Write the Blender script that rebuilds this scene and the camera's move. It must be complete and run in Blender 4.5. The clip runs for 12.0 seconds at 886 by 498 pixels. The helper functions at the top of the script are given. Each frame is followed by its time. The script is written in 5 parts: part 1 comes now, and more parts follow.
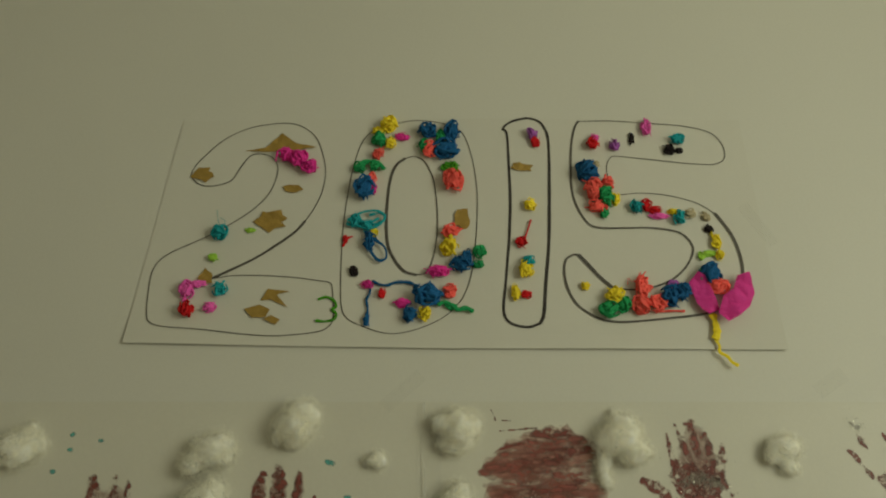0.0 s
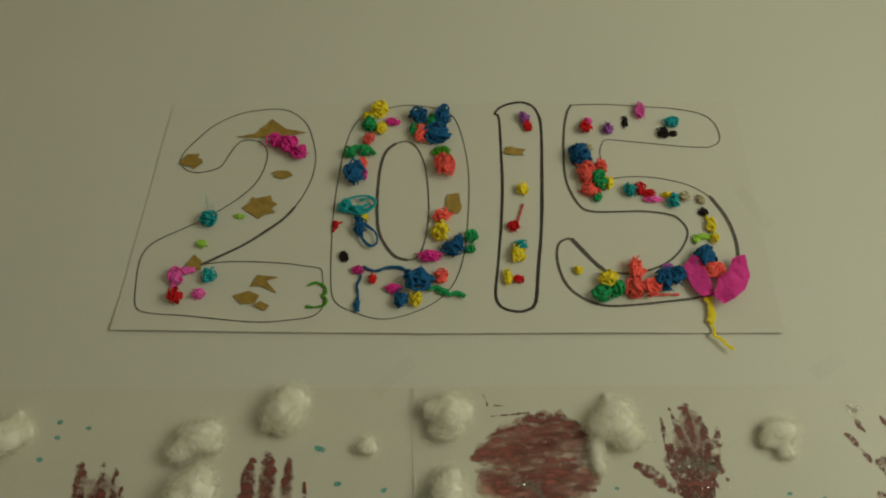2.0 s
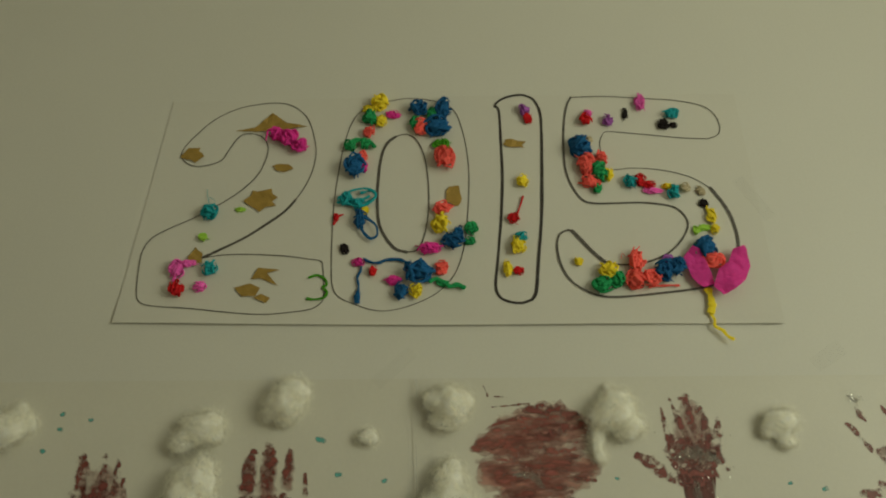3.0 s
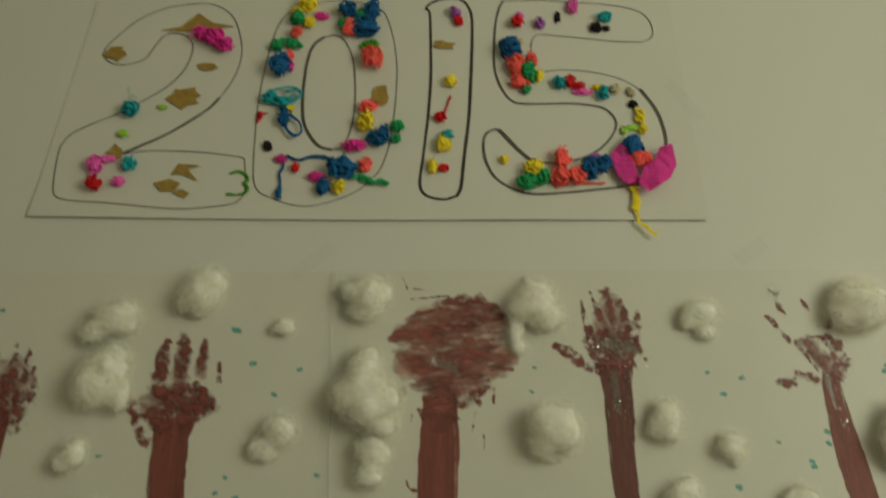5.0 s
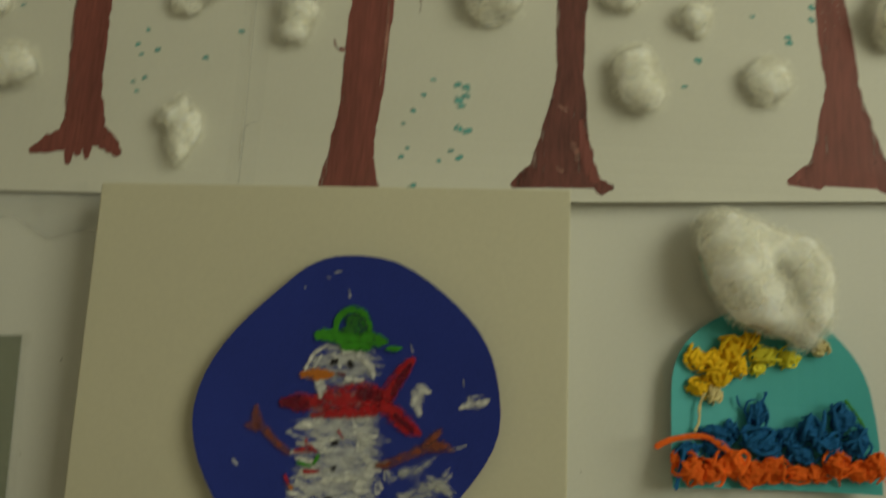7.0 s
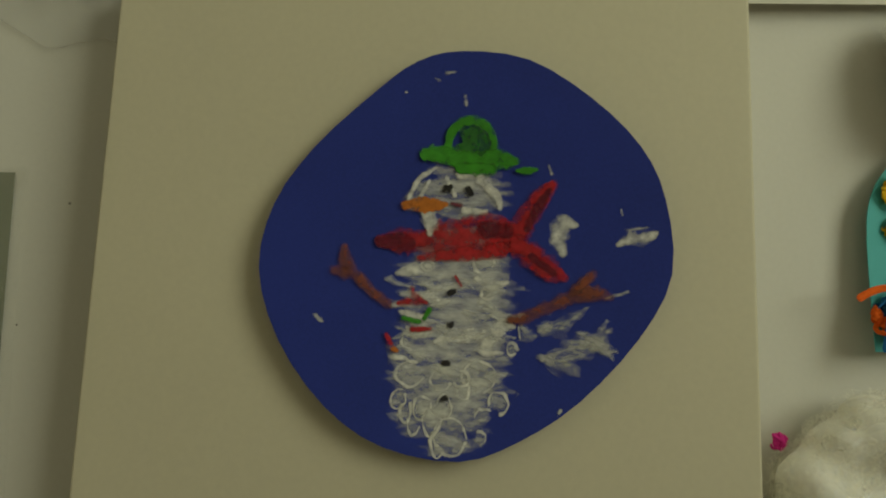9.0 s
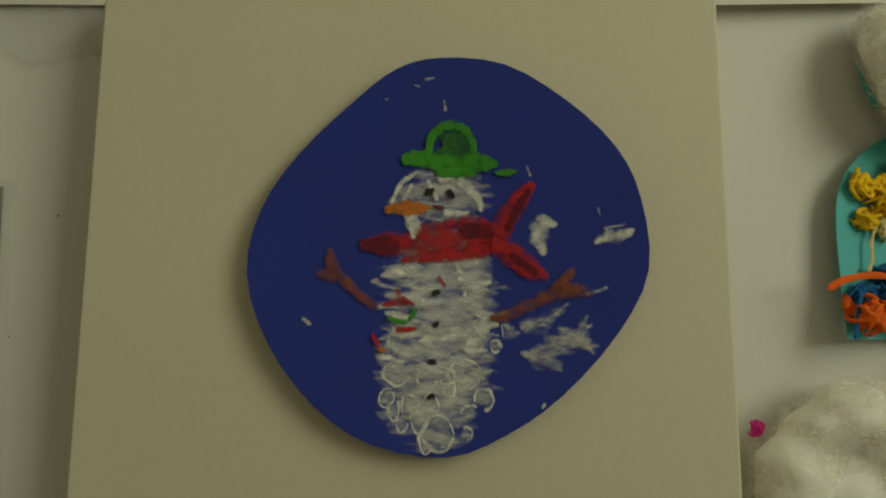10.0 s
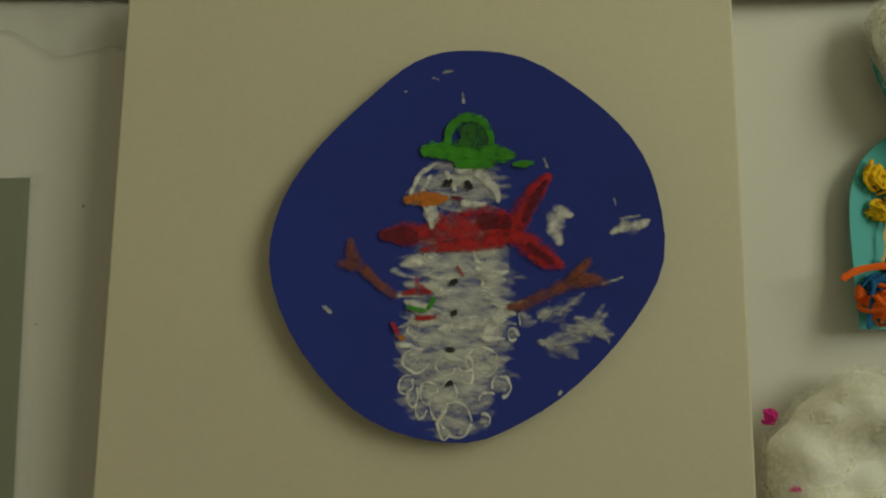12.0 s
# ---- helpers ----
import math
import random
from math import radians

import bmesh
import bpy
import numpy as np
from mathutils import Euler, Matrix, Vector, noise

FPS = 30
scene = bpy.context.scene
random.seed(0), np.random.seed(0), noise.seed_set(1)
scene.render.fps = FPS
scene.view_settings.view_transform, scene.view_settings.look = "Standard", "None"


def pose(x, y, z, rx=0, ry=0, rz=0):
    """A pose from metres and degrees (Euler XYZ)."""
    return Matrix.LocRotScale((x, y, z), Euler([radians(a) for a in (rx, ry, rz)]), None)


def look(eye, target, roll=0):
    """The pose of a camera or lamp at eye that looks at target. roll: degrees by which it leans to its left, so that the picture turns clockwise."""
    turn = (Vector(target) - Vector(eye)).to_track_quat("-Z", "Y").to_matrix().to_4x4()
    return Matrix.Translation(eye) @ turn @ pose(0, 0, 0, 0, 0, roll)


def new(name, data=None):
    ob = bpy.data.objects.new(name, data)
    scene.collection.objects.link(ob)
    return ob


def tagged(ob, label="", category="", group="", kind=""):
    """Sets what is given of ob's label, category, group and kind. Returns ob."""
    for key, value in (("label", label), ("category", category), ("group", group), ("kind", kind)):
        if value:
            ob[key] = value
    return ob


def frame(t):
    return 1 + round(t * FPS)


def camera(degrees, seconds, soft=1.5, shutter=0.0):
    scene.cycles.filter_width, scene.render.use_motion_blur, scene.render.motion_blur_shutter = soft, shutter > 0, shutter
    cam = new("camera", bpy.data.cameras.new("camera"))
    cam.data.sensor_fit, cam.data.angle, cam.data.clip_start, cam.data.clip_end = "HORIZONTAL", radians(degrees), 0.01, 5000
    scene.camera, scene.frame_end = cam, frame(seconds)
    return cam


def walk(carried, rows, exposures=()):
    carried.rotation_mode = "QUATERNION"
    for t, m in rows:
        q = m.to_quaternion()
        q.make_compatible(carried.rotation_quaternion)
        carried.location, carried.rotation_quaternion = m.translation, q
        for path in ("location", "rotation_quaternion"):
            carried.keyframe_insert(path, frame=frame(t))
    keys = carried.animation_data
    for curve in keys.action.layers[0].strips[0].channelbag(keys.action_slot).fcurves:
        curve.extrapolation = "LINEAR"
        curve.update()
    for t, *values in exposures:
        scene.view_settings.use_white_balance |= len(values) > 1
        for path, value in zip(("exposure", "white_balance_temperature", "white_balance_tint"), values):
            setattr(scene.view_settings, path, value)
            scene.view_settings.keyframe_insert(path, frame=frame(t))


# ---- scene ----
cam = camera(58.6, 12.0, 2.0, 0.5)
PATH = [
    (0, (0.373, 0.044, 1.291), (0.425, 1.855, 2.137), 0.1),
    (0.5, (0.38, 0.055, 1.284), (0.426, 1.872, 2.118), 0.1),
    (1, (0.38, 0.059, 1.284), (0.424, 1.879, 2.114), 0.0),
    (1.5, (0.38, 0.06, 1.284), (0.421, 1.874, 2.125), 0.1),
    (2, (0.389, 0.062, 1.279), (0.433, 1.875, 2.123), -0.2),
    (2.5, (0.392, 0.061, 1.276), (0.431, 1.879, 2.109), -0.3),
    (4.3, (0.427, 0.088, 1.231), (0.435, 1.882, 2.114), 0.0),
    (4.5, (0.435, 0.093, 1.221), (0.47, 1.897, 2.083), -0.3),
    (4.8, (0.459, 0.105, 1.192), (0.521, 1.925, 2.018), -0.4),
    (5, (0.478, 0.115, 1.177), (0.539, 1.949, 1.973), -0.5),
    (5.5, (0.518, 0.146, 1.127), (0.586, 2.014, 1.836), -0.4),
    (6, (0.552, 0.177, 1.071), (0.607, 2.085, 1.67), 0.2),
    (6.3, (0.579, 0.202, 1.021), (0.618, 2.118, 1.594), 0.2),
    (6.5, (0.607, 0.216, 1.004), (0.606, 2.15, 1.512), 1.0),
    (7, (0.641, 0.256, 0.943), (0.505, 2.219, 1.299), 3.7),
    (7.5, (0.627, 0.283, 0.91), (0.436, 2.257, 1.169), 7.5),
    (7.7, (0.605, 0.31, 0.883), (0.421, 2.283, 1.158), 8.2),
    (9.3, (0.507, 0.439, 0.842), (0.513, 2.413, 1.161), 2.3),
    (9.5, (0.51, 0.432, 0.842), (0.511, 2.406, 1.165), 1.7),
    (10, (0.513, 0.42, 0.84), (0.525, 2.394, 1.159), 1.6),
    (10.5, (0.516, 0.418, 0.838), (0.505, 2.396, 1.136), 1.5),
    (11, (0.511, 0.42, 0.836), (0.513, 2.396, 1.147), 1.4),
    (11.5, (0.512, 0.416, 0.838), (0.504, 2.393, 1.139), 1.5),
    (12, (0.507, 0.411, 0.836), (0.496, 2.388, 1.138), 1.8),
]
EXPOSURES = [(0.0, 0.0), (4.5, 0.0), (6.0, 0.02), (6.5, 0.05), (7.5, 0.09), (9.5, 0.09), (12.0, 0.08)]
walk(cam, [(t, look(eye, target, roll)) for t, eye, target, roll in PATH], EXPOSURES)
LAMP_WATTS, LAMP_COLOUR = 29.6, (0.93, 0.94, 0.66)

# ---- world, window light ----
world = bpy.data.worlds.new("sky")
scene.world = world
world.use_nodes = True
_nt = world.node_tree
_sky = _nt.nodes.new("ShaderNodeTexSky")
_sky.sky_type, _sky.sun_disc = "NISHITA", False
_sky.sun_elevation, _sky.sun_rotation = radians(35), radians(200)
_nt.links.new(_sky.outputs[0], _nt.nodes["Background"].inputs[0])
_nt.nodes["Background"].inputs[1].default_value = 0.08

WALL_Y = 1.0
ROOM = dict(x0=-1.7, x1=2.1, y0=-2.6, h=2.75)
WIN = dict(y0=-1.45, y1=0.15, z0=1.0, z1=2.5)

lamp = bpy.data.lights.new("window_daylight", "AREA")
lamp.shape, lamp.size, lamp.size_y = "RECTANGLE", WIN["z1"] - WIN["z0"] - 0.1, WIN["y1"] - WIN["y0"] - 0.1
lamp.energy, lamp.color = LAMP_WATTS, LAMP_COLOUR
_lo = new("window_daylight", lamp)
_lo.matrix_world = look((ROOM["x1"] + 0.03, (WIN["y0"] + WIN["y1"]) / 2, (WIN["z0"] + WIN["z1"]) / 2), (0, (WIN["y0"] + WIN["y1"]) / 2, (WIN["z0"] + WIN["z1"]) / 2))


# ---- materials ----
def material(name, colour, rough=0.7, metal=0.0, vary=0.08, scale=40.0, fine=400.0, bump=0.15, depth=0.001,
             through_light=0.0, sheen=0.0, spec=0.4, per_piece=0.0, stretch=(1, 1, 1), coat=0.0):
    """Principled surface with colour variation at two scales and fine relief."""
    m = bpy.data.materials.new(name)
    m.use_nodes = True
    nt = m.node_tree
    N, L = nt.nodes.new, nt.links.new
    b = nt.nodes["Principled BSDF"]
    b.inputs["Roughness"].default_value, b.inputs["Metallic"].default_value = rough, metal
    b.inputs["Specular IOR Level"].default_value = spec
    b.inputs["Sheen Weight"].default_value = sheen
    b.inputs["Coat Weight"].default_value = coat
    tc, mp = N("ShaderNodeTexCoord"), N("ShaderNodeMapping")
    mp.inputs["Scale"].default_value = stretch
    L(tc.outputs["Object"], mp.inputs["Vector"])
    n1, n2 = N("ShaderNodeTexNoise"), N("ShaderNodeTexNoise")
    for n, s, d in ((n1, scale, 3), (n2, fine, 4)):
        n.inputs["Scale"].default_value, n.inputs["Detail"].default_value = s, d
        L(mp.outputs[0], n.inputs["Vector"])
    add = N("ShaderNodeMath")
    add.operation = "ADD"
    L(n1.outputs[0], add.inputs[0])
    L(n2.outputs[0], add.inputs[1])
    rng = N("ShaderNodeMapRange")
    rng.inputs["From Min"].default_value, rng.inputs["From Max"].default_value = 0.6, 1.4
    rng.inputs["To Min"].default_value, rng.inputs["To Max"].default_value = 1 - vary, 1 + vary
    L(add.outputs[0], rng.inputs["Value"])
    val = rng.outputs[0]
    if per_piece:
        oi, r2, mul = N("ShaderNodeObjectInfo"), N("ShaderNodeMapRange"), N("ShaderNodeMath")
        r2.inputs["To Min"].default_value, r2.inputs["To Max"].default_value = 1 - per_piece, 1 + per_piece
        L(oi.outputs["Random"], r2.inputs["Value"])
        mul.operation = "MULTIPLY"
        L(val, mul.inputs[0])
        L(r2.outputs[0], mul.inputs[1])
        val = mul.outputs[0]
    mix = N("ShaderNodeVectorMath")
    mix.operation = "SCALE"
    mix.inputs[0].default_value = colour
    L(val, mix.inputs["Scale"])
    L(mix.outputs[0], b.inputs["Base Color"])
    bp = N("ShaderNodeBump")
    bp.inputs["Strength"].default_value, bp.inputs["Distance"].default_value = bump, depth
    L(add.outputs[0], bp.inputs["Height"])
    L(bp.outputs[0], b.inputs["Normal"])
    if through_light:
        tr, ms = N("ShaderNodeBsdfTranslucent"), N("ShaderNodeMixShader")
        L(mix.outputs[0], tr.inputs["Color"])
        ms.inputs[0].default_value = through_light
        L(b.outputs[0], ms.inputs[1])
        L(tr.outputs[0], ms.inputs[2])
        L(ms.outputs[0], nt.nodes["Material Output"].inputs[0])
    return m


def paint(name, colour, cover=0.8, scale=220.0, stretch=(1, 1, 1), rough=0.45, vary=0.25, soft=0.15, coat=0.0, edge=0.22):
    """Brushed or printed poster paint: a thin coat that lets the ground show through where the brush ran dry."""
    m = material(name, colour, rough, vary=vary, scale=scale * 0.4, fine=scale * 2, bump=0.35, depth=0.0006, stretch=stretch, coat=coat)
    nt = m.node_tree
    N, L = nt.nodes.new, nt.links.new
    tc, mp, n = N("ShaderNodeTexCoord"), N("ShaderNodeMapping"), N("ShaderNodeTexNoise")
    mp.inputs["Scale"].default_value = stretch
    mp.inputs["Location"].default_value = (3.1, 1.7, 0.4)
    n.inputs["Scale"].default_value, n.inputs["Detail"].default_value, n.inputs["Roughness"].default_value = scale, 5, 0.62
    L(tc.outputs["Object"], mp.inputs["Vector"])
    L(mp.outputs[0], n.inputs["Vector"])
    r = N("ShaderNodeMapRange")
    mid = 0.72 - 0.44 * cover
    r.inputs["From Min"].default_value, r.inputs["From Max"].default_value = mid - soft, mid + soft
    at, ma = N("ShaderNodeAttribute"), N("ShaderNodeMath")
    at.attribute_name = "cover"
    ma.operation, ma.inputs[1].default_value = "MULTIPLY_ADD", edge
    L(at.outputs["Fac"], ma.inputs[0])
    sh = N("ShaderNodeMath")
    sh.operation, sh.inputs[1].default_value = "SUBTRACT", edge * 0.8
    L(n.outputs[0], sh.inputs[0])
    L(sh.outputs[0], ma.inputs[2])
    L(ma.outputs[0], r.inputs["Value"])
    tr, ms = N("ShaderNodeBsdfTransparent"), N("ShaderNodeMixShader")
    L(r.outputs[0], ms.inputs[0])
    L(tr.outputs[0], ms.inputs[1])
    L(nt.nodes["Principled BSDF"].outputs[0], ms.inputs[2])
    L(ms.outputs[0], nt.nodes["Material Output"].inputs[0])
    return m


def clear_film(name, alpha=0.1, rough=0.12):
    m = bpy.data.materials.new(name)
    m.use_nodes = True
    nt = m.node_tree
    b = nt.nodes["Principled BSDF"]
    b.inputs["Base Color"].default_value = (0.85, 0.85, 0.82, 1)
    b.inputs["Roughness"].default_value = rough
    tr, ms, bp, n = (nt.nodes.new("ShaderNode" + k) for k in ("BsdfTransparent", "MixShader", "Bump", "TexNoise"))
    n.inputs["Scale"].default_value = 60
    bp.inputs["Strength"].default_value, bp.inputs["Distance"].default_value = 0.5, 0.003
    nt.links.new(n.outputs[0], bp.inputs["Height"])
    nt.links.new(bp.outputs[0], b.inputs["Normal"])
    ms.inputs[0].default_value = alpha
    nt.links.new(tr.outputs[0], ms.inputs[1])
    nt.links.new(b.outputs[0], ms.inputs[2])
    nt.links.new(ms.outputs[0], nt.nodes["Material Output"].inputs[0])
    return m


M = {}
M["wall"] = material("wall_paint", (0.655, 0.645, 0.60), 0.5, vary=0.03, scale=3, fine=260, bump=0.08, depth=0.0006)
M["plain"] = material("plain_plaster", (0.62, 0.60, 0.55), 0.8, vary=0.04, scale=2, fine=80)
M["floor"] = material("floor_vinyl", (0.34, 0.29, 0.22), 0.5, vary=0.12, scale=4, fine=60)
M["frame_white"] = material("window_paint", (0.75, 0.75, 0.73), 0.4)
M["paper"] = material("poster_paper", (0.642, 0.628, 0.58), 0.62, vary=0.025, scale=6, fine=500, bump=0.06, depth=0.0005)
M["paper_b"] = material("mural_paper", (0.637, 0.62, 0.555), 0.42, vary=0.03, scale=9, fine=300, bump=0.06, depth=0.0006)
M["board"] = material("board_paint", (0.60, 0.56, 0.425), 0.5, vary=0.04, scale=5, fine=220, bump=0.08, depth=0.0006)
M["marker"] = paint("black_marker", (0.034, 0.028, 0.028), 0.98, 300, rough=0.6, soft=0.1, edge=0.0)
M["pen"] = paint("thin_black_pen", (0.085, 0.075, 0.068), 0.86, 500, rough=0.6, edge=0.0)
for _n, _c in {"blue": (0.012, 0.115, 0.31), "teal": (0.018, 0.37, 0.44), "green": (0.022, 0.34, 0.12),
               "yellow": (0.92, 0.73, 0.04), "coral": (1.0, 0.135, 0.115), "red": (0.66, 0.014, 0.02),
               "magenta": (0.80, 0.04, 0.36), "pink": (0.93, 0.14, 0.58), "violet": (0.40, 0.12, 0.50), "black": (0.014, 0.010, 0.012),
               "ivory": (0.56, 0.48, 0.33), "lime": (0.36, 0.64, 0.08), "amber": (0.88, 0.54, 0.015), "lemon": (0.90, 0.80, 0.06),
               "orange": (0.88, 0.145, 0.014), "pale": (0.74, 0.62, 0.30), "leaf": (0.07, 0.30, 0.02)}.items():
    M[_n] = material(_n + "_tissue", _c, 0.8, vary=0.16, scale=140, fine=1500, bump=0.5, depth=0.0009, through_light=0.08, per_piece=0.1, spec=0.2)
M["petal"] = material("magenta_tissue_petal", (0.86, 0.07, 0.44), 0.7, vary=0.12, scale=60, fine=500, bump=0.3, depth=0.001, through_light=0.3, spec=0.2)
M["gold"] = material("gold_foil_paper", (0.42, 0.275, 0.07), 0.42, metal=0.4, vary=0.22, scale=80, fine=600, bump=0.3, depth=0.0008)
M["cotton"] = material("cotton_wool", (0.97, 0.955, 0.88), 1.0, vary=0.02, scale=60, fine=1100, bump=0.15, depth=0.0012, sheen=0.25, spec=0.03)
_p = M["cotton"].node_tree.nodes["Principled BSDF"]
_p.inputs["Subsurface Weight"].default_value, _p.inputs["Subsurface Scale"].default_value = 1.0, 0.016
_p.inputs["Subsurface Radius"].default_value = (1.0, 0.95, 0.85)
M["fibre"] = material("cotton_fibre", (0.97, 0.955, 0.88), 0.9, vary=0.02, bump=0.0, through_light=0.4, spec=0.1)
def loose_wool(name, cover):
    """A thin teased layer of cotton: strands with gaps between them."""
    m = material(name, (0.97, 0.955, 0.88), 1.0, vary=0.02, bump=0.0, spec=0.02, through_light=0.5)
    nt = m.node_tree
    N, L = nt.nodes.new, nt.links.new
    out = nt.nodes["Material Output"]
    body = out.inputs[0].links[0].from_socket
    tc, n, r, tr, ms = (N("ShaderNode" + k) for k in ("TexCoord", "TexNoise", "MapRange", "BsdfTransparent", "MixShader"))
    n.inputs["Scale"].default_value, n.inputs["Detail"].default_value, n.inputs["Distortion"].default_value = 45, 2, 1.0
    r.inputs["From Min"].default_value, r.inputs["From Max"].default_value = 0.36, 0.64
    r.inputs["To Min"].default_value, r.inputs["To Max"].default_value = cover * 0.7, cover * 1.3
    L(tc.outputs["Object"], n.inputs["Vector"])
    L(n.outputs[0], r.inputs["Value"])
    L(r.outputs[0], ms.inputs[0])
    L(tr.outputs[0], ms.inputs[1])
    L(body, ms.inputs[2])
    L(ms.outputs[0], out.inputs[0])
    return m


M["loose"] = [loose_wool("loose_cotton", 0.22), loose_wool("looser_cotton", 0.15), loose_wool("wispy_cotton", 0.09)]
M["maroon"] = paint("maroon_paint", (0.205, 0.059, 0.049), 1.12, 34, (5, 1, 0.5), 0.6, 0.32, 0.2, coat=0.03, edge=0.16)
M["maroon_dark"] = paint("dark_maroon_paint", (0.135, 0.040, 0.034), 1.1, 40, (4, 1, 0.6), 0.5, 0.45, 0.2, coat=0.05, edge=0.16)
M["maroon_print"] = paint("maroon_printed_paint", (0.205, 0.057, 0.050), 0.47, 105, (1, 1, 1), 0.5, 0.4, 0.085, coat=0.05, edge=0.2)
M["maroon_brush"] = paint("maroon_brushed_paint", (0.265, 0.084, 0.071), 0.48, 75, (0.6, 1, 1.7), 0.5, 0.6, 0.16, edge=0.22)
M["wash"] = paint("thin_maroon_wash", (0.26, 0.10, 0.085), 0.42, 110, rough=0.5, vary=0.3, soft=0.32, edge=0.3)
M["smear"] = paint("pinkish_smeared_paint", (0.43, 0.205, 0.17), 0.60, 60, (0.6, 1, 1.7), rough=0.5, vary=0.35, soft=0.3, edge=0.3)
M["dot"] = paint("teal_dabbed_paint", (0.09, 0.42, 0.41), 0.60, 230, rough=0.5, soft=0.25)
M["navy"] = material("navy_card", (0.019, 0.034, 0.245), 0.65, vary=0.14, scale=14, fine=500, bump=0.08, depth=0.0004, spec=0.22)
M["cyan"] = material("turquoise_card", (0.066, 0.43, 0.45), 0.6, vary=0.04, scale=14, fine=500, bump=0.06, depth=0.0004)
M["snow"] = paint("white_paint_thin", (0.68, 0.68, 0.65), 0.33, 100, (0.55, 1, 1.5), rough=0.4, vary=0.1, soft=0.26, edge=0.34)
M["snow_thick"] = paint("white_paint_thick", (0.78, 0.77, 0.72), 0.54, 150, rough=0.4, vary=0.1, soft=0.28, edge=0.34)
M["haze"] = paint("white_paint_dry_smear", (0.60, 0.60, 0.58), 0.22, 130, (0.7, 1, 1.5), rough=0.4, vary=0.1, soft=0.30, edge=0.42)
M["hat"] = paint("green_paint", (0.04, 0.25, 0.014), 0.9, 110, rough=0.35, vary=0.3, soft=0.2)
M["hat_thin"] = paint("green_paint_thin", (0.022, 0.13, 0.02), 0.82, 110, rough=0.35, vary=0.3, soft=0.25)
M["scarf"] = paint("red_paint", (0.36, 0.010, 0.016), 0.72, 110, rough=0.4, vary=0.35, soft=0.2)
M["scarf_dark"] = paint("dark_red_paint", (0.13, 0.006, 0.022), 0.75, 120, rough=0.4, vary=0.3, soft=0.25)
M["carrot"] = paint("orange_paint", (0.50, 0.15, 0.015), 0.9, 160, rough=0.4, vary=0.25)
M["bark"] = paint("brown_paint", (0.22, 0.060, 0.028), 0.62, 100, (1, 1, 1), 0.45, 0.25, 0.28, edge=0.3)
M["coal"] = paint("black_paint", (0.012, 0.010, 0.012), 0.95, 300)
M["grey_card"] = material("grey_green_card", (0.22, 0.235, 0.18), 0.5, vary=0.06, scale=12, fine=300)
M["film"] = clear_film("clear_tape_film", 0.016, 0.12)
M["crinkle"] = clear_film("crinkled_clear_plastic", 0.16, 0.10)
# white paint standing in for the shine along folds of the clear tape
M["seam_glint"] = paint("tape_glint_white", (0.82, 0.82, 0.78), 0.42, 300, rough=0.2, vary=0.1, soft=0.3, coat=0.5)
M["glue"] = paint("glitter_glue", (0.27, 0.25, 0.225), 0.36, 260, rough=0.2, vary=0.3, soft=0.25, coat=0.6)
M["glint"] = material("glitter", (0.7, 0.72, 0.7), 0.12, metal=1.0)
M["metal"] = material("pin_metal", (0.35, 0.33, 0.28), 0.35, metal=0.9)


# ---- helpers of the place ----
def thing(name, label, category, group="", at=(0, 0, 0)):
    e = new(name)
    e.location = at
    e.empty_display_size = 0.02
    return tagged(e, label, category, group)


def part(name, bm, mat, parent=None, label="", smooth=False):
    me = bpy.data.meshes.new(name)
    bm.normal_update()
    for f in bm.faces:
        f.smooth = smooth
    bm.to_mesh(me)
    bm.free()
    me.materials.append(mat)
    ob = new(name, me)
    if parent is not None:
        ob.parent = parent
        if parent.parent is None:
            ob.matrix_parent_inverse = Matrix.Translation(-parent.location)
    return tagged(ob, label)


def box(bm, x0, x1, y0, y1, z0, z1):
    r = bmesh.ops.create_cube(bm, size=1, matrix=Matrix.LocRotScale(((x0 + x1) / 2, (y0 + y1) / 2, (z0 + z1) / 2), None, (x1 - x0, y1 - y0, z1 - z0)))
    return r["verts"]


def spline(pts, n=6, closed=False):
    """Catmull-Rom through the points, n steps a span."""
    P = [Vector(p) if len(p) < 4 else Vector(p) for p in pts]
    k = len(P)
    out = []
    for i in range(k if closed else k - 1):
        a, b, c, d = (P[(i + j) % k] if closed else P[min(max(i + j, 0), k - 1)] for j in (-1, 0, 1, 2))
        for s in range(n):
            t = s / n
            out.append(0.5 * ((2 * b) + (c - a) * t + (2 * a - 5 * b + 4 * c - d) * t * t + (3 * b - a - 3 * c + d) * t ** 3))
    if not closed:
        out.append(P[-1])
    return out


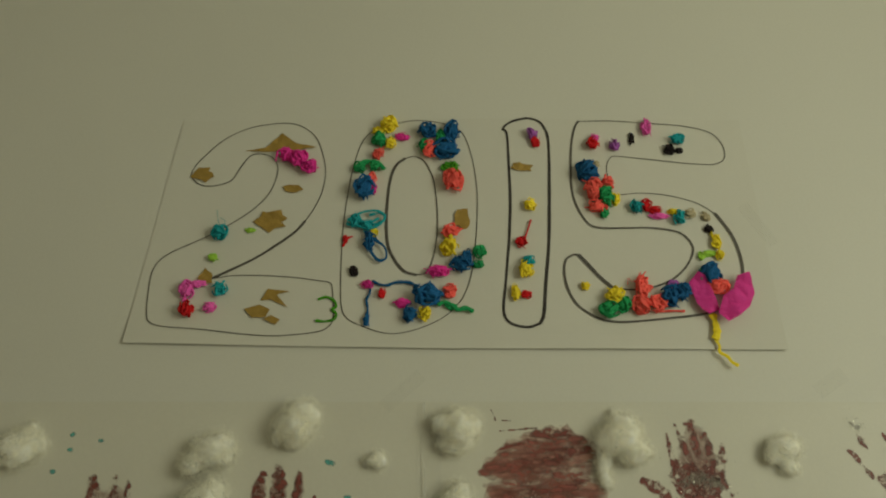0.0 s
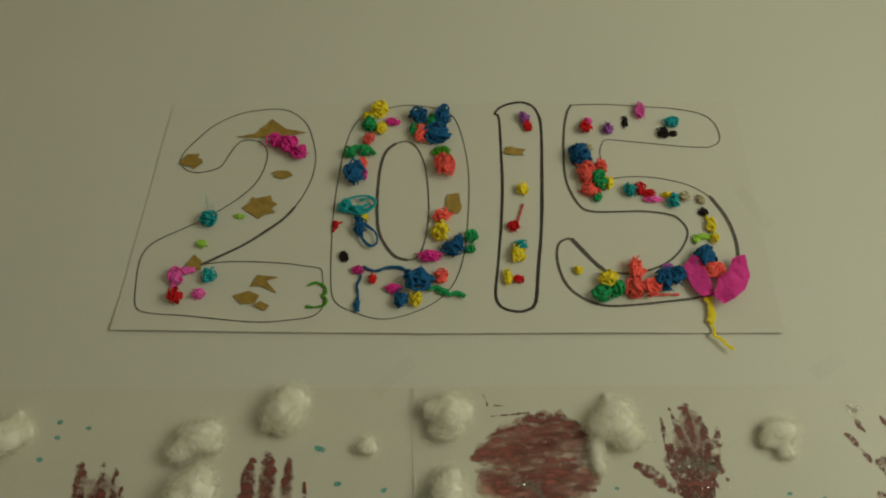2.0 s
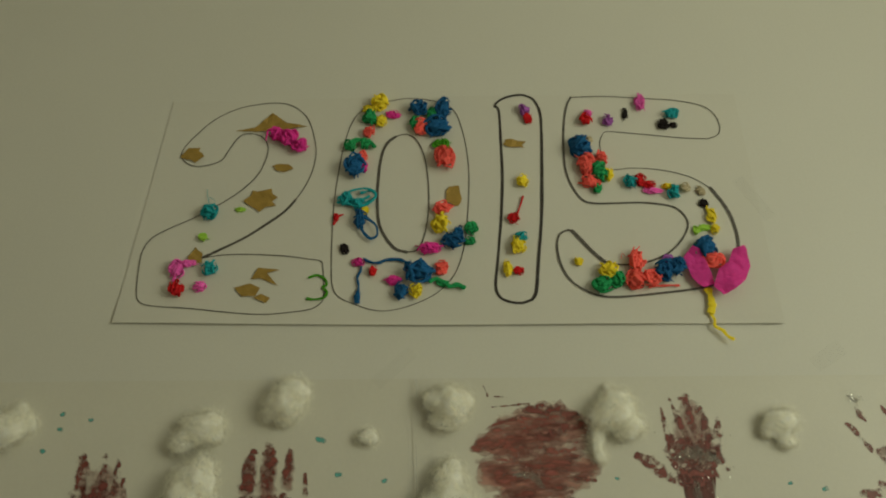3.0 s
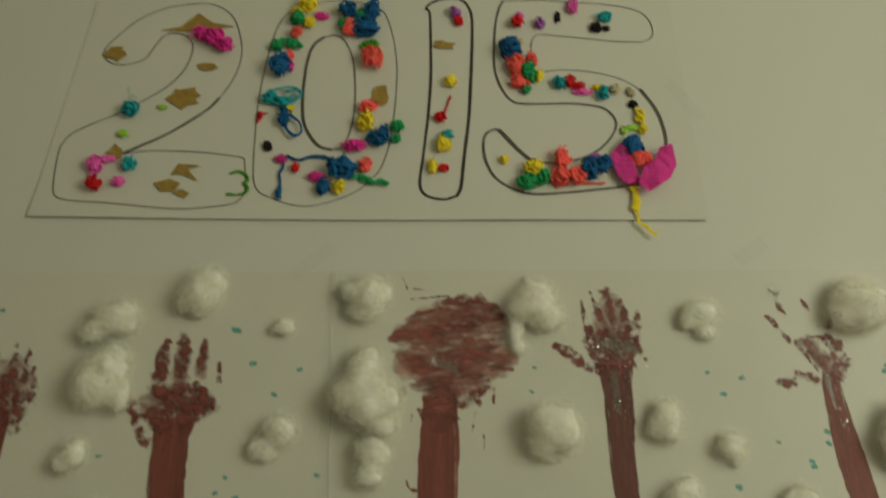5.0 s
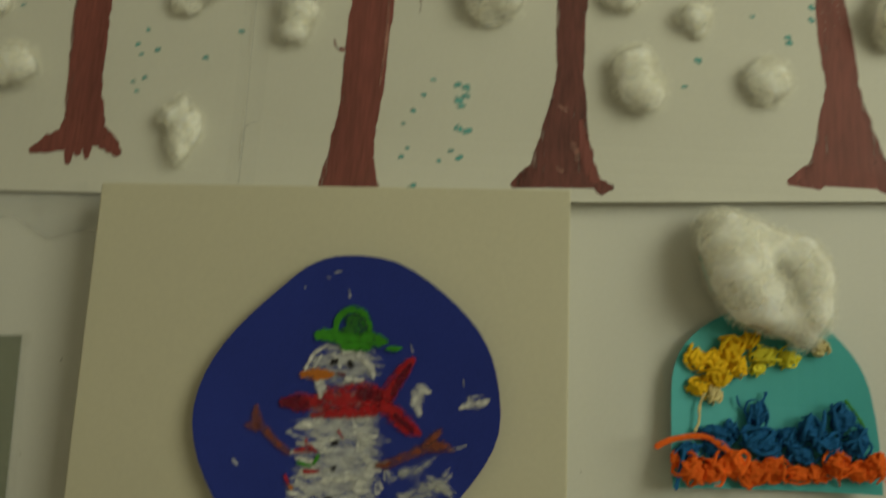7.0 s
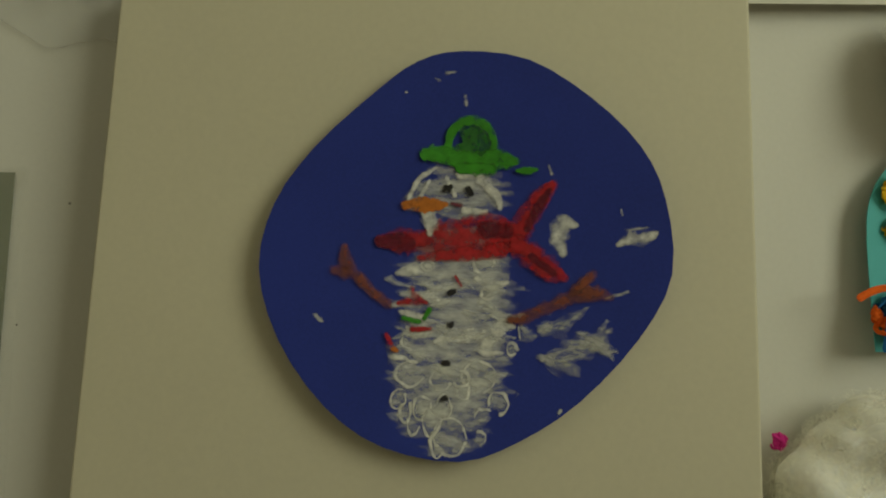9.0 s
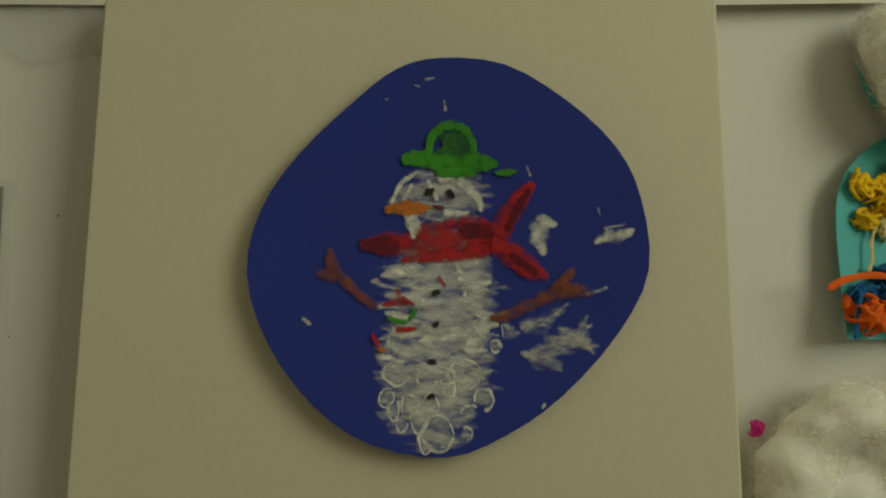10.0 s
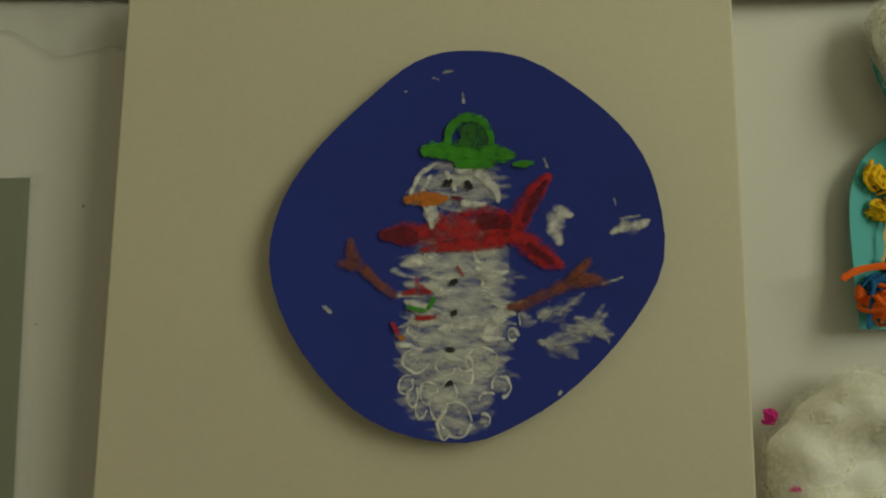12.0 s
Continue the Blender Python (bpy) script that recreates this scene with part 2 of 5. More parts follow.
def ribbon(bm, pts, surf, lift, n=6, rough=0.12, grain=260.0, seed=0.0, across=4, caps=True, flat=1.0, fall=3.0):
    """A brush stroke of changing width that lies on a surface: pts are (x, z, width)."""
    C = spline(pts, n)
    layer = bm.verts.layers.float.get("cover") or bm.verts.layers.float.new("cover")
    if caps and len(C) > 2:
        w0, w1 = C[0][2], C[-1][2]
        d0, d1 = (C[0] - C[1]).to_2d().normalized(), (C[-1] - C[-2]).to_2d().normalized()
        head = [Vector((*(C[0].to_2d() + d0 * w0 * 0.5 * k), w0 * math.sqrt(max(1 - k * k, 0.02)))) for k in (0.95, 0.7, 0.35)]
        tail = [Vector((*(C[-1].to_2d() + d1 * w1 * 0.5 * k), w1 * math.sqrt(max(1 - k * k, 0.02)))) for k in (0.35, 0.7, 0.95)]
        C = head + C + tail
    rows = []
    for i, c in enumerate(C):
        d = (C[min(i + 1, len(C) - 1)] - C[max(i - 1, 0)]).to_2d()
        d = d.normalized() if d.length > 1e-9 else Vector((1, 0))
        nrm = Vector((-d.y, d.x))
        row = []
        for j in range(across + 1):
            u = j / across * 2 - 1
            q = c.to_2d() + nrm * u * c[2] * 0.5
            if abs(u) > 0.9:
                k = noise.noise((q.x * grain, seed * 7.3 + u, q.y * grain)) + 0.6 * noise.noise((q.x * grain * 3, seed + u, q.y * grain * 3))
                q = c.to_2d() + nrm * u * c[2] * 0.5 * (1 + rough * 1.6 * k)
            v = bm.verts.new((q.x, surf(q.x, q.y) - lift, q.y))
            v[layer] = (1 - abs(u) ** fall) * min(1, (min(i, len(C) - 1 - i) + 0.3) / 3 if caps else 1)
            row.append(v)
        rows.append(row)
    for r0, r1 in zip(rows, rows[1:]):
        for j in range(across):
            bm.faces.new((r0[j], r0[j + 1], r1[j + 1], r1[j]))
    bmesh.ops.recalc_face_normals(bm, faces=bm.faces)
    return bm


def stroke(name, pts, surf, lift, mat, parent, label="", **kw):
    if surf is mural_y:
        lift = 0.0009 + 0.25 * lift
    ob = part(name, ribbon(bmesh.new(), pts, surf, lift, **kw), mat, parent, label)
    return ob


def sheet(bm, outline, surf, thick=0.0006, step=0.012, grid=None):
    """A flat cut-out that follows a surface, with thickness. outline: closed list of (x, z)."""
    vs = [bm.verts.new((x, 0, z)) for x, z in outline]
    bm.faces.new(vs)
    xs, zs = [p[0] for p in outline], [p[1] for p in outline]
    for axis, lo, hi in ((0, min(xs), max(xs)), (2, min(zs), max(zs))):
        k = int((hi - lo) / step)
        for i in range(1, k):
            co, no = [0, 0, 0], [0, 0, 0]
            co[axis], no[axis] = lo + (hi - lo) * i / k, 1
            bmesh.ops.bisect_plane(bm, geom=bm.verts[:] + bm.edges[:] + bm.faces[:], plane_co=co, plane_no=no)
    front = bm.faces[:]
    ext = bmesh.ops.extrude_face_region(bm, geom=front)
    moved = {v for v in ext["geom"] if isinstance(v, bmesh.types.BMVert)}
    for v in bm.verts:
        v.co.y = surf(v.co.x, v.co.z) - (thick if v in moved else 0)
    bmesh.ops.recalc_face_normals(bm, faces=bm.faces)
    return bm


def tube(bm, C, radius, sides=6, flat=1.0):
    """A closed tube along points, thinner at its ends."""
    rings = []
    for i, c in enumerate(C):
        t = (C[min(i + 1, len(C) - 1)] - C[max(i - 1, 0)])
        t = t.normalized() if t.length > 1e-9 else Vector((1, 0, 0))
        a = t.cross(Vector((0.31, 1, 0.17))).normalized()
        b = t.cross(a)
        r = radius * (0.55 + 0.45 * math.sin(math.pi * (i + 0.5) / len(C)))
        rings.append([bm.verts.new(c + (a * math.cos(k / sides * 6.283) + b * math.sin(k / sides * 6.283) * flat) * r) for k in range(sides)])
    for r0, r1 in zip(rings, rings[1:]):
        for k in range(sides):
            bm.faces.new((r0[k], r0[(k + 1) % sides], r1[(k + 1) % sides], r1[k]))
    bm.faces.new(rings[0][::-1])
    bm.faces.new(rings[-1])


def crumple(bm, at, size, seed, folds=8):
    """A bunched-up piece of crepe paper: a small core with rounded folds wound round it and a few loose ends."""
    rnd = random.Random(seed)
    x, y, z = at
    w, d, h = size
    o = Vector((rnd.uniform(-50, 50), rnd.uniform(-50, 50), rnd.uniform(-50, 50)))
    put = lambda q: Vector((x + q.x * w / 2, min(y + q.y * d / 2, y + d * 0.42), z + q.z * h / 2))
    r = bmesh.ops.create_icosphere(bm, subdivisions=3, radius=1)
    for v in r["verts"]:
        n = v.co.normalized()
        fold = abs(noise.noise(n * 1.7 + o)) * 0.9 + abs(noise.noise(n * 3.6 - o)) * 0.5
        v.co = put(n * (0.82 - fold * 0.66))
    thick = min(w, h) * 0.062
    for k in range(folds):
        c = Vector((rnd.gauss(0, 1), rnd.gauss(-0.6, 0.7), rnd.gauss(0, 1))).normalized()
        axis = c.cross(Vector((rnd.gauss(0, 1), rnd.gauss(0, 1), rnd.gauss(0, 1)))).normalized()
        P, bow = [], rnd.uniform(-0.4, 0.4)
        for i in range(rnd.choice((4, 5, 6))):
            c = (Matrix.Rotation(rnd.uniform(0.3, 0.75), 3, axis) @ c + axis * bow * rnd.random()).normalized()
            P.append(c * rnd.uniform(0.66, 0.98))
        if k % 4 == 0:
            P[-1] = P[-1] * rnd.uniform(1.15, 1.45)
        tube(bm, [put(q) for q in spline(P, 5)], thick * rnd.uniform(0.75, 1.3), flat=rnd.uniform(0.5, 1.0))
    bmesh.ops.recalc_face_normals(bm, faces=bm.faces)
    return bm


_to_merge = []


def merge_later(ob, voxel, rounds):
    """The folds of one crumpled piece grow together into one skin."""
    m = ob.modifiers.new("skin", "REMESH")
    m.mode, m.voxel_size, m.use_smooth_shade = "VOXEL", voxel, True
    m = ob.modifiers.new("soften", "SMOOTH")
    m.factor, m.iterations = 0.5, rounds
    _to_merge.append(ob)


def merge_all():
    dg = bpy.context.evaluated_depsgraph_get()
    done = [(ob, bpy.data.meshes.new_from_object(ob.evaluated_get(dg))) for ob in _to_merge]
    for ob, me in done:
        ob.modifiers.clear()
        ob.data = me


def twist(bm, pts, width, seed=0, flat=0.35, n=7):
    """A twisted strip of crepe paper along 3D points."""
    C = spline(pts, n)
    rings = []
    for i, c in enumerate(C):
        t = (C[min(i + 1, len(C) - 1)] - C[max(i - 1, 0)]).normalized()
        a = t.cross(Vector((0, 1, 0)))
        a = a.normalized() if a.length > 1e-6 else Vector((1, 0, 0))
        b = t.cross(a)
        s = i / (len(C) - 1)
        wd = width * (0.75 + 0.45 * noise.noise((s * 6, seed * 3.1, 0))) * (0.45 if i in (0, len(C) - 1) else 1)
        ph = 2.5 * noise.noise((s * 3, seed, 4))
        rings.append([bm.verts.new(c + a * math.cos(k / 6 * 2 * math.pi) * wd * 0.5 * (1 if k % 2 else 0.75) * math.cos(ph * 0.4)
                                   + b * math.sin(k / 6 * 2 * math.pi) * wd * 0.5 * flat) for k in range(6)])
    for r0, r1 in zip(rings, rings[1:]):
        for k in range(6):
            bm.faces.new((r0[k], r0[(k + 1) % 6], r1[(k + 1) % 6], r1[k]))
    for r in (rings[0], rings[-1]):
        bm.faces.new(r)
    bmesh.ops.recalc_face_normals(bm, faces=bm.faces)
    return bm


def wool(bm, blobs, seed, detail=4):
    """Teased cotton wool: lumps (x, y, z, rx, ry, rz) with soft uneven surface."""
    for i, (x, y, z, rx, ry, rz) in enumerate(blobs):
        o = Vector((seed * 3.7 + i * 9.1, seed * 1.3, i * 4.4))
        r = bmesh.ops.create_icosphere(bm, subdivisions=detail, radius=1)
        for v in r["verts"]:
            n = v.co.normalized()
            k = 0.98 + 0.30 * noise.noise(n * 1.3 + o) + 0.12 * noise.noise(n * 2.9 - o) + 0.03 * noise.noise(n * 6.5 + o)
            v.co = (x + n.x * k * rx, y + n.y * k * ry, z + n.z * k * rz)
    return bm


def fibres(blobs, seed, density=9e5, length=0.019, width=0.00011):
    """Short curled fibres all over the lumps, as one mesh of thin strips."""
    rng = np.random.default_rng(seed)
    V, F, base = [], [], 0
    for x, y, z, rx, ry, rz in blobs:
        n = int(density * (rx * ry + ry * rz + rx * rz) / 3 * 4)
        d = rng.normal(size=(n, 3))
        d /= np.linalg.norm(d, axis=1, keepdims=True)
        d = d[d[:, 1] < 0.45]
        n = len(d)
        p = np.array((x, y, z)) + d * np.array((rx, ry, rz)) * rng.uniform(0.90, 1.18, (n, 1))
        t = rng.normal(size=(n, 3))
        t -= d * np.sum(t * d, axis=1, keepdims=True)
        t /= np.linalg.norm(t, axis=1, keepdims=True)
        L = (length * rng.uniform(0.4, 1.0, (n, 1))) * min(1.0, min(rx, rz) / 0.014)
        a = t * 0.9 + d * rng.uniform(0.1, 1.0, (n, 1))
        b = t * 0.6 + np.cross(t, d) * rng.normal(size=(n, 1)) * 0.8 + d * rng.uniform(-0.5, 0.25, (n, 1))
        s = np.cross(a, rng.normal(size=(n, 3)))
        s *= width / np.maximum(np.linalg.norm(s, axis=1, keepdims=True), 1e-9)
        q = np.stack((p - s, p + s, p + a * L * 0.5 + s, p + a * L * 0.5 - s, p + a * L * 0.5 + b * L * 0.5), axis=1)
        V.append(q.reshape(-1, 3))
        k = base + np.arange(n)[:, None] * 5
        F += (k + np.array([[0, 1, 2, 3]])).tolist() + (k + np.array([[3, 2, 4]])).tolist()
        base += n * 5
    me = bpy.data.meshes.new("fibre_tuft")
    me.from_pydata(np.concatenate(V).tolist(), [], F)
    me.update()
    return me


# ---- the room ----
def wall(name, x0, x1, y0, y1, z0, z1, mat="plain", label="plain white painted wall of the room", cat="wall"):
    bm = bmesh.new()
    box(bm, x0, x1, y0, y1, z0, z1)
    return tagged(part(name, bm, M[mat]), label, cat, kind="structure")


X0, X1, Y0, H = ROOM["x0"], ROOM["x1"], ROOM["y0"], ROOM["h"]
wall("wall_north", X0 - 0.12, X1 + 0.2, WALL_Y, WALL_Y + 0.12, 0, H, "wall", "off-white smooth painted display wall", "wall")
wall("wall_west", X0 - 0.12, X0, Y0, WALL_Y, 0, H)
wall("wall_south", X0 - 0.12, X1 + 0.2, Y0 - 0.12, Y0, 0, H)
bm = bmesh.new()
for a in ((Y0, WIN["y0"], 0, H), (WIN["y1"], WALL_Y, 0, H), (WIN["y0"], WIN["y1"], 0, WIN["z0"]), (WIN["y0"], WIN["y1"], WIN["z1"], H)):
    box(bm, X1, X1 + 0.2, *a)
tagged(part("wall_east", bm, M["plain"]), "plain white wall with a tall window", "wall", kind="structure")
wall("floor", X0 - 0.12, X1 + 0.2, Y0 - 0.12, WALL_Y + 0.12, -0.1, 0, "floor", "brown vinyl floor", "floor")
wall("ceiling", X0 - 0.12, X1 + 0.2, Y0 - 0.12, WALL_Y + 0.12, H, H + 0.1, "plain", "white plaster ceiling", "ceiling")
win = tagged(new("window_1"), "white painted window frame with sill", "window", kind="structure")
for nm, a in (("window_frame", (X1 + 0.08, X1 + 0.13, WIN["y0"], WIN["y0"] + 0.05, WIN["z0"], WIN["z1"])),
              ("window_frame", (X1 + 0.08, X1 + 0.13, WIN["y1"] - 0.05, WIN["y1"], WIN["z0"], WIN["z1"])),
              ("window_frame", (X1 + 0.08, X1 + 0.13, WIN["y0"] + 0.05, WIN["y1"] - 0.05, WIN["z1"] - 0.05, WIN["z1"])),
              ("window_frame", (X1 + 0.08, X1 + 0.13, WIN["y0"] + 0.05, WIN["y1"] - 0.05, WIN["z0"], WIN["z0"] + 0.05)),
              ("window_sill", (X1 - 0.06, X1 + 0.08, WIN["y0"] - 0.04, WIN["y1"] + 0.04, WIN["z0"] - 0.03, WIN["z0"] - 0.002))):
    bm = bmesh.new()
    box(bm, *a)
    part(nm, bm, M["frame_white"], win)
for _x, _z, _r in ((0.2295, 0.9505, 0.0012), (0.727, 0.88, 0.0007), (0.203, 0.86, 0.0008)):
    bm = bmesh.new()
    bmesh.ops.create_circle(bm, cap_ends=True, segments=9, radius=_r, matrix=pose(_x, WALL_Y - 0.0006, _z, 90))
    tagged(part("pin_hole", bm, M["coal"]), "small dark pin hole in the wall", "hole", kind="structure")


# ---- the number poster ----
def poster_y(x, z):
    lift = max(0, (1.66 - z) / 0.06) ** 2 * (0.0028 + 0.002 * noise.noise((x * 6, 0, 3)))
    return WALL_Y - 0.0004 - lift - 0.0004 * (1 + noise.noise((x * 5, 2, z * 7)))


poster = thing("number_poster", "white paper poster with outlined 2015 filled with crumpled tissue", "poster", at=(0.42, WALL_Y, 1.6))
_edge = [(0.03 + 0.811 * 0 + 0.0, 1.933), (0.0, 1.601), (0.2, 1.599), (0.395, 1.598), (0.62, 1.6), (0.841, 1.601), (0.838, 1.78), (0.833, 1.952), (0.43, 1.946)]
part("paper", sheet(bmesh.new(), _edge, poster_y, 0.0003, 0.02), M["paper"], poster, smooth=False)

PEN, BOLD = 0.0013, 0.0040


def outline(digit, strokes):
    bm = bmesh.new()
    for i, (width, pts) in enumerate(strokes):
        k = len(pts)
        P = [(x, z, width * (1 + 0.22 * noise.noise((x * 30, i, z * 30)))) for x, z in pts]
        ribbon(bm, P, poster_y, 0.0009 + 0.00012 * i, n=6, rough=0.1, grain=180, across=2)
    part("digit_outline", bm, M["marker"] if digit == "1" else M["pen"], poster, "hand-drawn black outline of the digit " + digit)


outline("2", [
    (PEN, [(0.052, 1.843), (0.056, 1.858), (0.072, 1.881), (0.093, 1.904), (0.123, 1.922), (0.154, 1.93), (0.178, 1.932), (0.199, 1.927), (0.219, 1.91), (0.23, 1.885), (0.237, 1.853), (0.234, 1.821), (0.225, 1.795), (0.214, 1.775)]),
    (BOLD * 0.85, [(0.214, 1.775), (0.201, 1.758), (0.18, 1.74), (0.152, 1.719), (0.117, 1.699), (0.098, 1.689)]),
    (PEN, [(0.098, 1.689), (0.125, 1.694), (0.162, 1.695), (0.206, 1.693), (0.236, 1.689), (0.253, 1.686), (0.257, 1.675), (0.26, 1.64), (0.257, 1.628), (0.244, 1.619), (0.212, 1.614), (0.184, 1.612), (0.148, 1.614), (0.091, 1.62), (0.048, 1.623), (0.029, 1.629), (0.023, 1.645), (0.021, 1.676)]),
    (PEN, [(0.021, 1.676), (0.022, 1.699), (0.03, 1.716), (0.047, 1.729), (0.075, 1.744), (0.096, 1.756), (0.123, 1.775), (0.144, 1.793), (0.161, 1.815), (0.169, 1.838), (0.17, 1.86), (0.159, 1.876), (0.139, 1.88), (0.128, 1.873), (0.118, 1.855), (0.11, 1.838), (0.098, 1.831), (0.079, 1.827), (0.063, 1.831), (0.052, 1.843)])])
outline("0", [
    (PEN, [(0.336, 1.936), (0.36, 1.941), (0.389, 1.939), (0.414, 1.932), (0.43, 1.917), (0.441, 1.88), (0.447, 1.834), (0.447, 1.79), (0.444, 1.747), (0.439, 1.706), (0.429, 1.673), (0.416, 1.654), (0.398, 1.638), (0.369, 1.624), (0.341, 1.617), (0.319, 1.619), (0.297, 1.627)]),
    (PEN, [(0.297, 1.627), (0.279, 1.636), (0.27, 1.652), (0.267, 1.687), (0.266, 1.727), (0.266, 1.769), (0.27, 1.822), (0.277, 1.872), (0.289, 1.909), (0.308, 1.926), (0.336, 1.936)]),
    (BOLD, [(0.346, 1.876), (0.334, 1.864), (0.327, 1.841), (0.324, 1.805), (0.324, 1.77), (0.327, 1.741), (0.336, 1.72), (0.349, 1.704), (0.364, 1.699)]),
    (PEN * 1.3, [(0.364, 1.699), (0.376, 1.701), (0.384, 1.713), (0.39, 1.738), (0.393, 1.772), (0.391, 1.815), (0.386, 1.846), (0.375, 1.871), (0.361, 1.88), (0.346, 1.876)])])
outline("1", [
    (BOLD * 0.92, [(0.486, 1.928), (0.492, 1.919), (0.493, 1.862), (0.493, 1.808), (0.489, 1.748), (0.483, 1.69), (0.479, 1.654), (0.482, 1.639), (0.492, 1.631), (0.51, 1.628), (0.525, 1.633)]),
    (BOLD * 1.0, [(0.525, 1.633), (0.531, 1.647), (0.536, 1.691), (0.543, 1.749), (0.548, 1.827), (0.551, 1.901), (0.549, 1.925)]),
    (BOLD * 0.75, [(0.549, 1.925), (0.541, 1.941), (0.525, 1.948), (0.504, 1.944), (0.491, 1.936), (0.486, 1.928)])])
outline("5", [
    (PEN, [(0.776, 1.796), (0.751, 1.813), (0.713, 1.824), (0.673, 1.827), (0.637, 1.824), (0.633, 1.842), (0.631, 1.865), (0.635, 1.879), (0.643, 1.886), (0.671, 1.884), (0.711, 1.88), (0.751, 1.876), (0.785, 1.875)]),
    (PEN, [(0.785, 1.875), (0.799, 1.882), (0.804, 1.896), (0.799, 1.916), (0.783, 1.931), (0.743, 1.94), (0.694, 1.943), (0.644, 1.946), (0.596, 1.944)]),
    (BOLD * 0.7, [(0.596, 1.944), (0.59, 1.932), (0.584, 1.906), (0.58, 1.864), (0.58, 1.827), (0.586, 1.801), (0.598, 1.779), (0.613, 1.772), (0.644, 1.772), (0.683, 1.773), (0.718, 1.768), (0.732, 1.758), (0.738, 1.743), (0.732, 1.726), (0.718, 1.708), (0.697, 1.693), (0.666, 1.683), (0.636, 1.682), (0.621, 1.686)]),
    (BOLD * 1.25, [(0.621, 1.686), (0.607, 1.7), (0.594, 1.716), (0.583, 1.73)]),
    (BOLD * 0.75, [(0.583, 1.73), (0.576, 1.731), (0.565, 1.724), (0.561, 1.707), (0.564, 1.683), (0.575, 1.66), (0.596, 1.644), (0.617, 1.637), (0.646, 1.637), (0.691, 1.642), (0.736, 1.648), (0.768, 1.658), (0.789, 1.678)]),
    (BOLD, [(0.789, 1.678), (0.799, 1.703), (0.801, 1.727), (0.797, 1.753), (0.789, 1.774), (0.776, 1.796)])])

_count = [0]


def scraps(parent, colour, rows, base, depth=0.7, name="tissue_ball", folds=13, grow=1.0):
    """Crumpled tissue glued on a sheet; rows of (x, z, width, height)."""
    for x, z, w, h in rows:
        _count[0] += 1
        w, h = w * grow, h * grow
        d = min(w, h) * depth
        ob = part(name, crumple(bmesh.new(), (x, base(x, z) - d * 0.42, z), (w, d, h), _count[0], folds), M[colour], parent, "crumpled " + colour + " tissue paper", smooth=True)
        merge_later(ob, max(0.00055, min(w, h) * 0.026), 1)


scraps(poster, "blue", [(0.377, 1.921, 0.03, 0.027), (0.413, 1.921, 0.025, 0.044), (0.405, 1.889, 0.048, 0.033), (0.292, 1.824, 0.033, 0.044), (0.302, 1.745, 0.02, 0.032), (0.38, 1.669, 0.044, 0.036)], poster_y)
scraps(poster, "blue", [(0.303, 1.634, 0.011, 0.022), (0.358, 1.643, 0.022, 0.028), (0.424, 1.713, 0.034, 0.027), (0.433, 1.724, 0.017, 0.03), (0.6, 1.855, 0.036, 0.039), (0.697, 1.671, 0.03, 0.034), (0.712, 1.678, 0.026, 0.032), (0.755, 1.704, 0.034, 0.033)], poster_y)
scraps(poster, "teal", [(0.282, 1.774, 0.022, 0.022), (0.297, 1.768, 0.02, 0.02), (0.103, 1.754, 0.024, 0.028), (0.113, 1.674, 0.022, 0.022), (0.514, 1.72, 0.019, 0.017), (0.667, 1.804, 0.021, 0.023), (0.724, 1.788, 0.02, 0.023), (0.736, 1.915, 0.028, 0.018)], poster_y)
scraps(poster, "green", [(0.284, 1.857, 0.020, 0.022), (0.306, 1.862, 0.022, 0.018), (0.31, 1.905, 0.025, 0.028), (0.374, 1.896, 0.02, 0.022), (0.449, 1.732, 0.019, 0.022), (0.447, 1.714, 0.018, 0.013), (0.410, 1.655, 0.020, 0.012)], poster_y)
scraps(poster, "green", [(0.396, 1.911, 0.018, 0.028), (0.625, 1.817, 0.028, 0.032), (0.621, 1.793, 0.015, 0.018), (0.614, 1.653, 0.026, 0.026), (0.633, 1.66, 0.024, 0.03), (0.744, 1.7, 0.019, 0.028)], poster_y)
scraps(poster, "leaf", [(0.41, 1.861, 0.029, 0.022)], poster_y, 0.4)
scraps(poster, "yellow", [(0.324, 1.929, 0.028, 0.029), (0.308, 1.919, 0.024, 0.015), (0.325, 1.898, 0.018, 0.022), (0.308, 1.759, 0.012, 0.019), (0.409, 1.738, 0.028, 0.034), (0.377, 1.643, 0.019, 0.024), (0.52, 1.804, 0.019, 0.021), (0.51, 1.707, 0.022, 0.031)], poster_y)
scraps(poster, "yellow", [(0.495, 1.675, 0.013, 0.029), (0.637, 1.816, 0.017, 0.025), (0.624, 1.672, 0.03, 0.027), (0.718, 1.797, 0.021, 0.012), (0.77, 1.752, 0.016, 0.025), (0.772, 1.732, 0.014, 0.017), (0.587, 1.685, 0.013, 0.014)], poster_y)
scraps(poster, "coral", [(0.309, 1.881, 0.019, 0.021), (0.301, 1.842, 0.017, 0.024), (0.381, 1.89, 0.024, 0.032), (0.414, 1.838, 0.033, 0.038), (0.41, 1.762, 0.027, 0.022), (0.409, 1.675, 0.02, 0.023)], poster_y)
scraps(poster, "coral", [(0.607, 1.828, 0.028, 0.04), (0.612, 1.803, 0.032, 0.022), (0.629, 1.84, 0.023, 0.025), (0.661, 1.683, 0.027, 0.036), (0.658, 1.657, 0.03, 0.032), (0.678, 1.661, 0.029, 0.026), (0.76, 1.686, 0.036, 0.027)], poster_y)
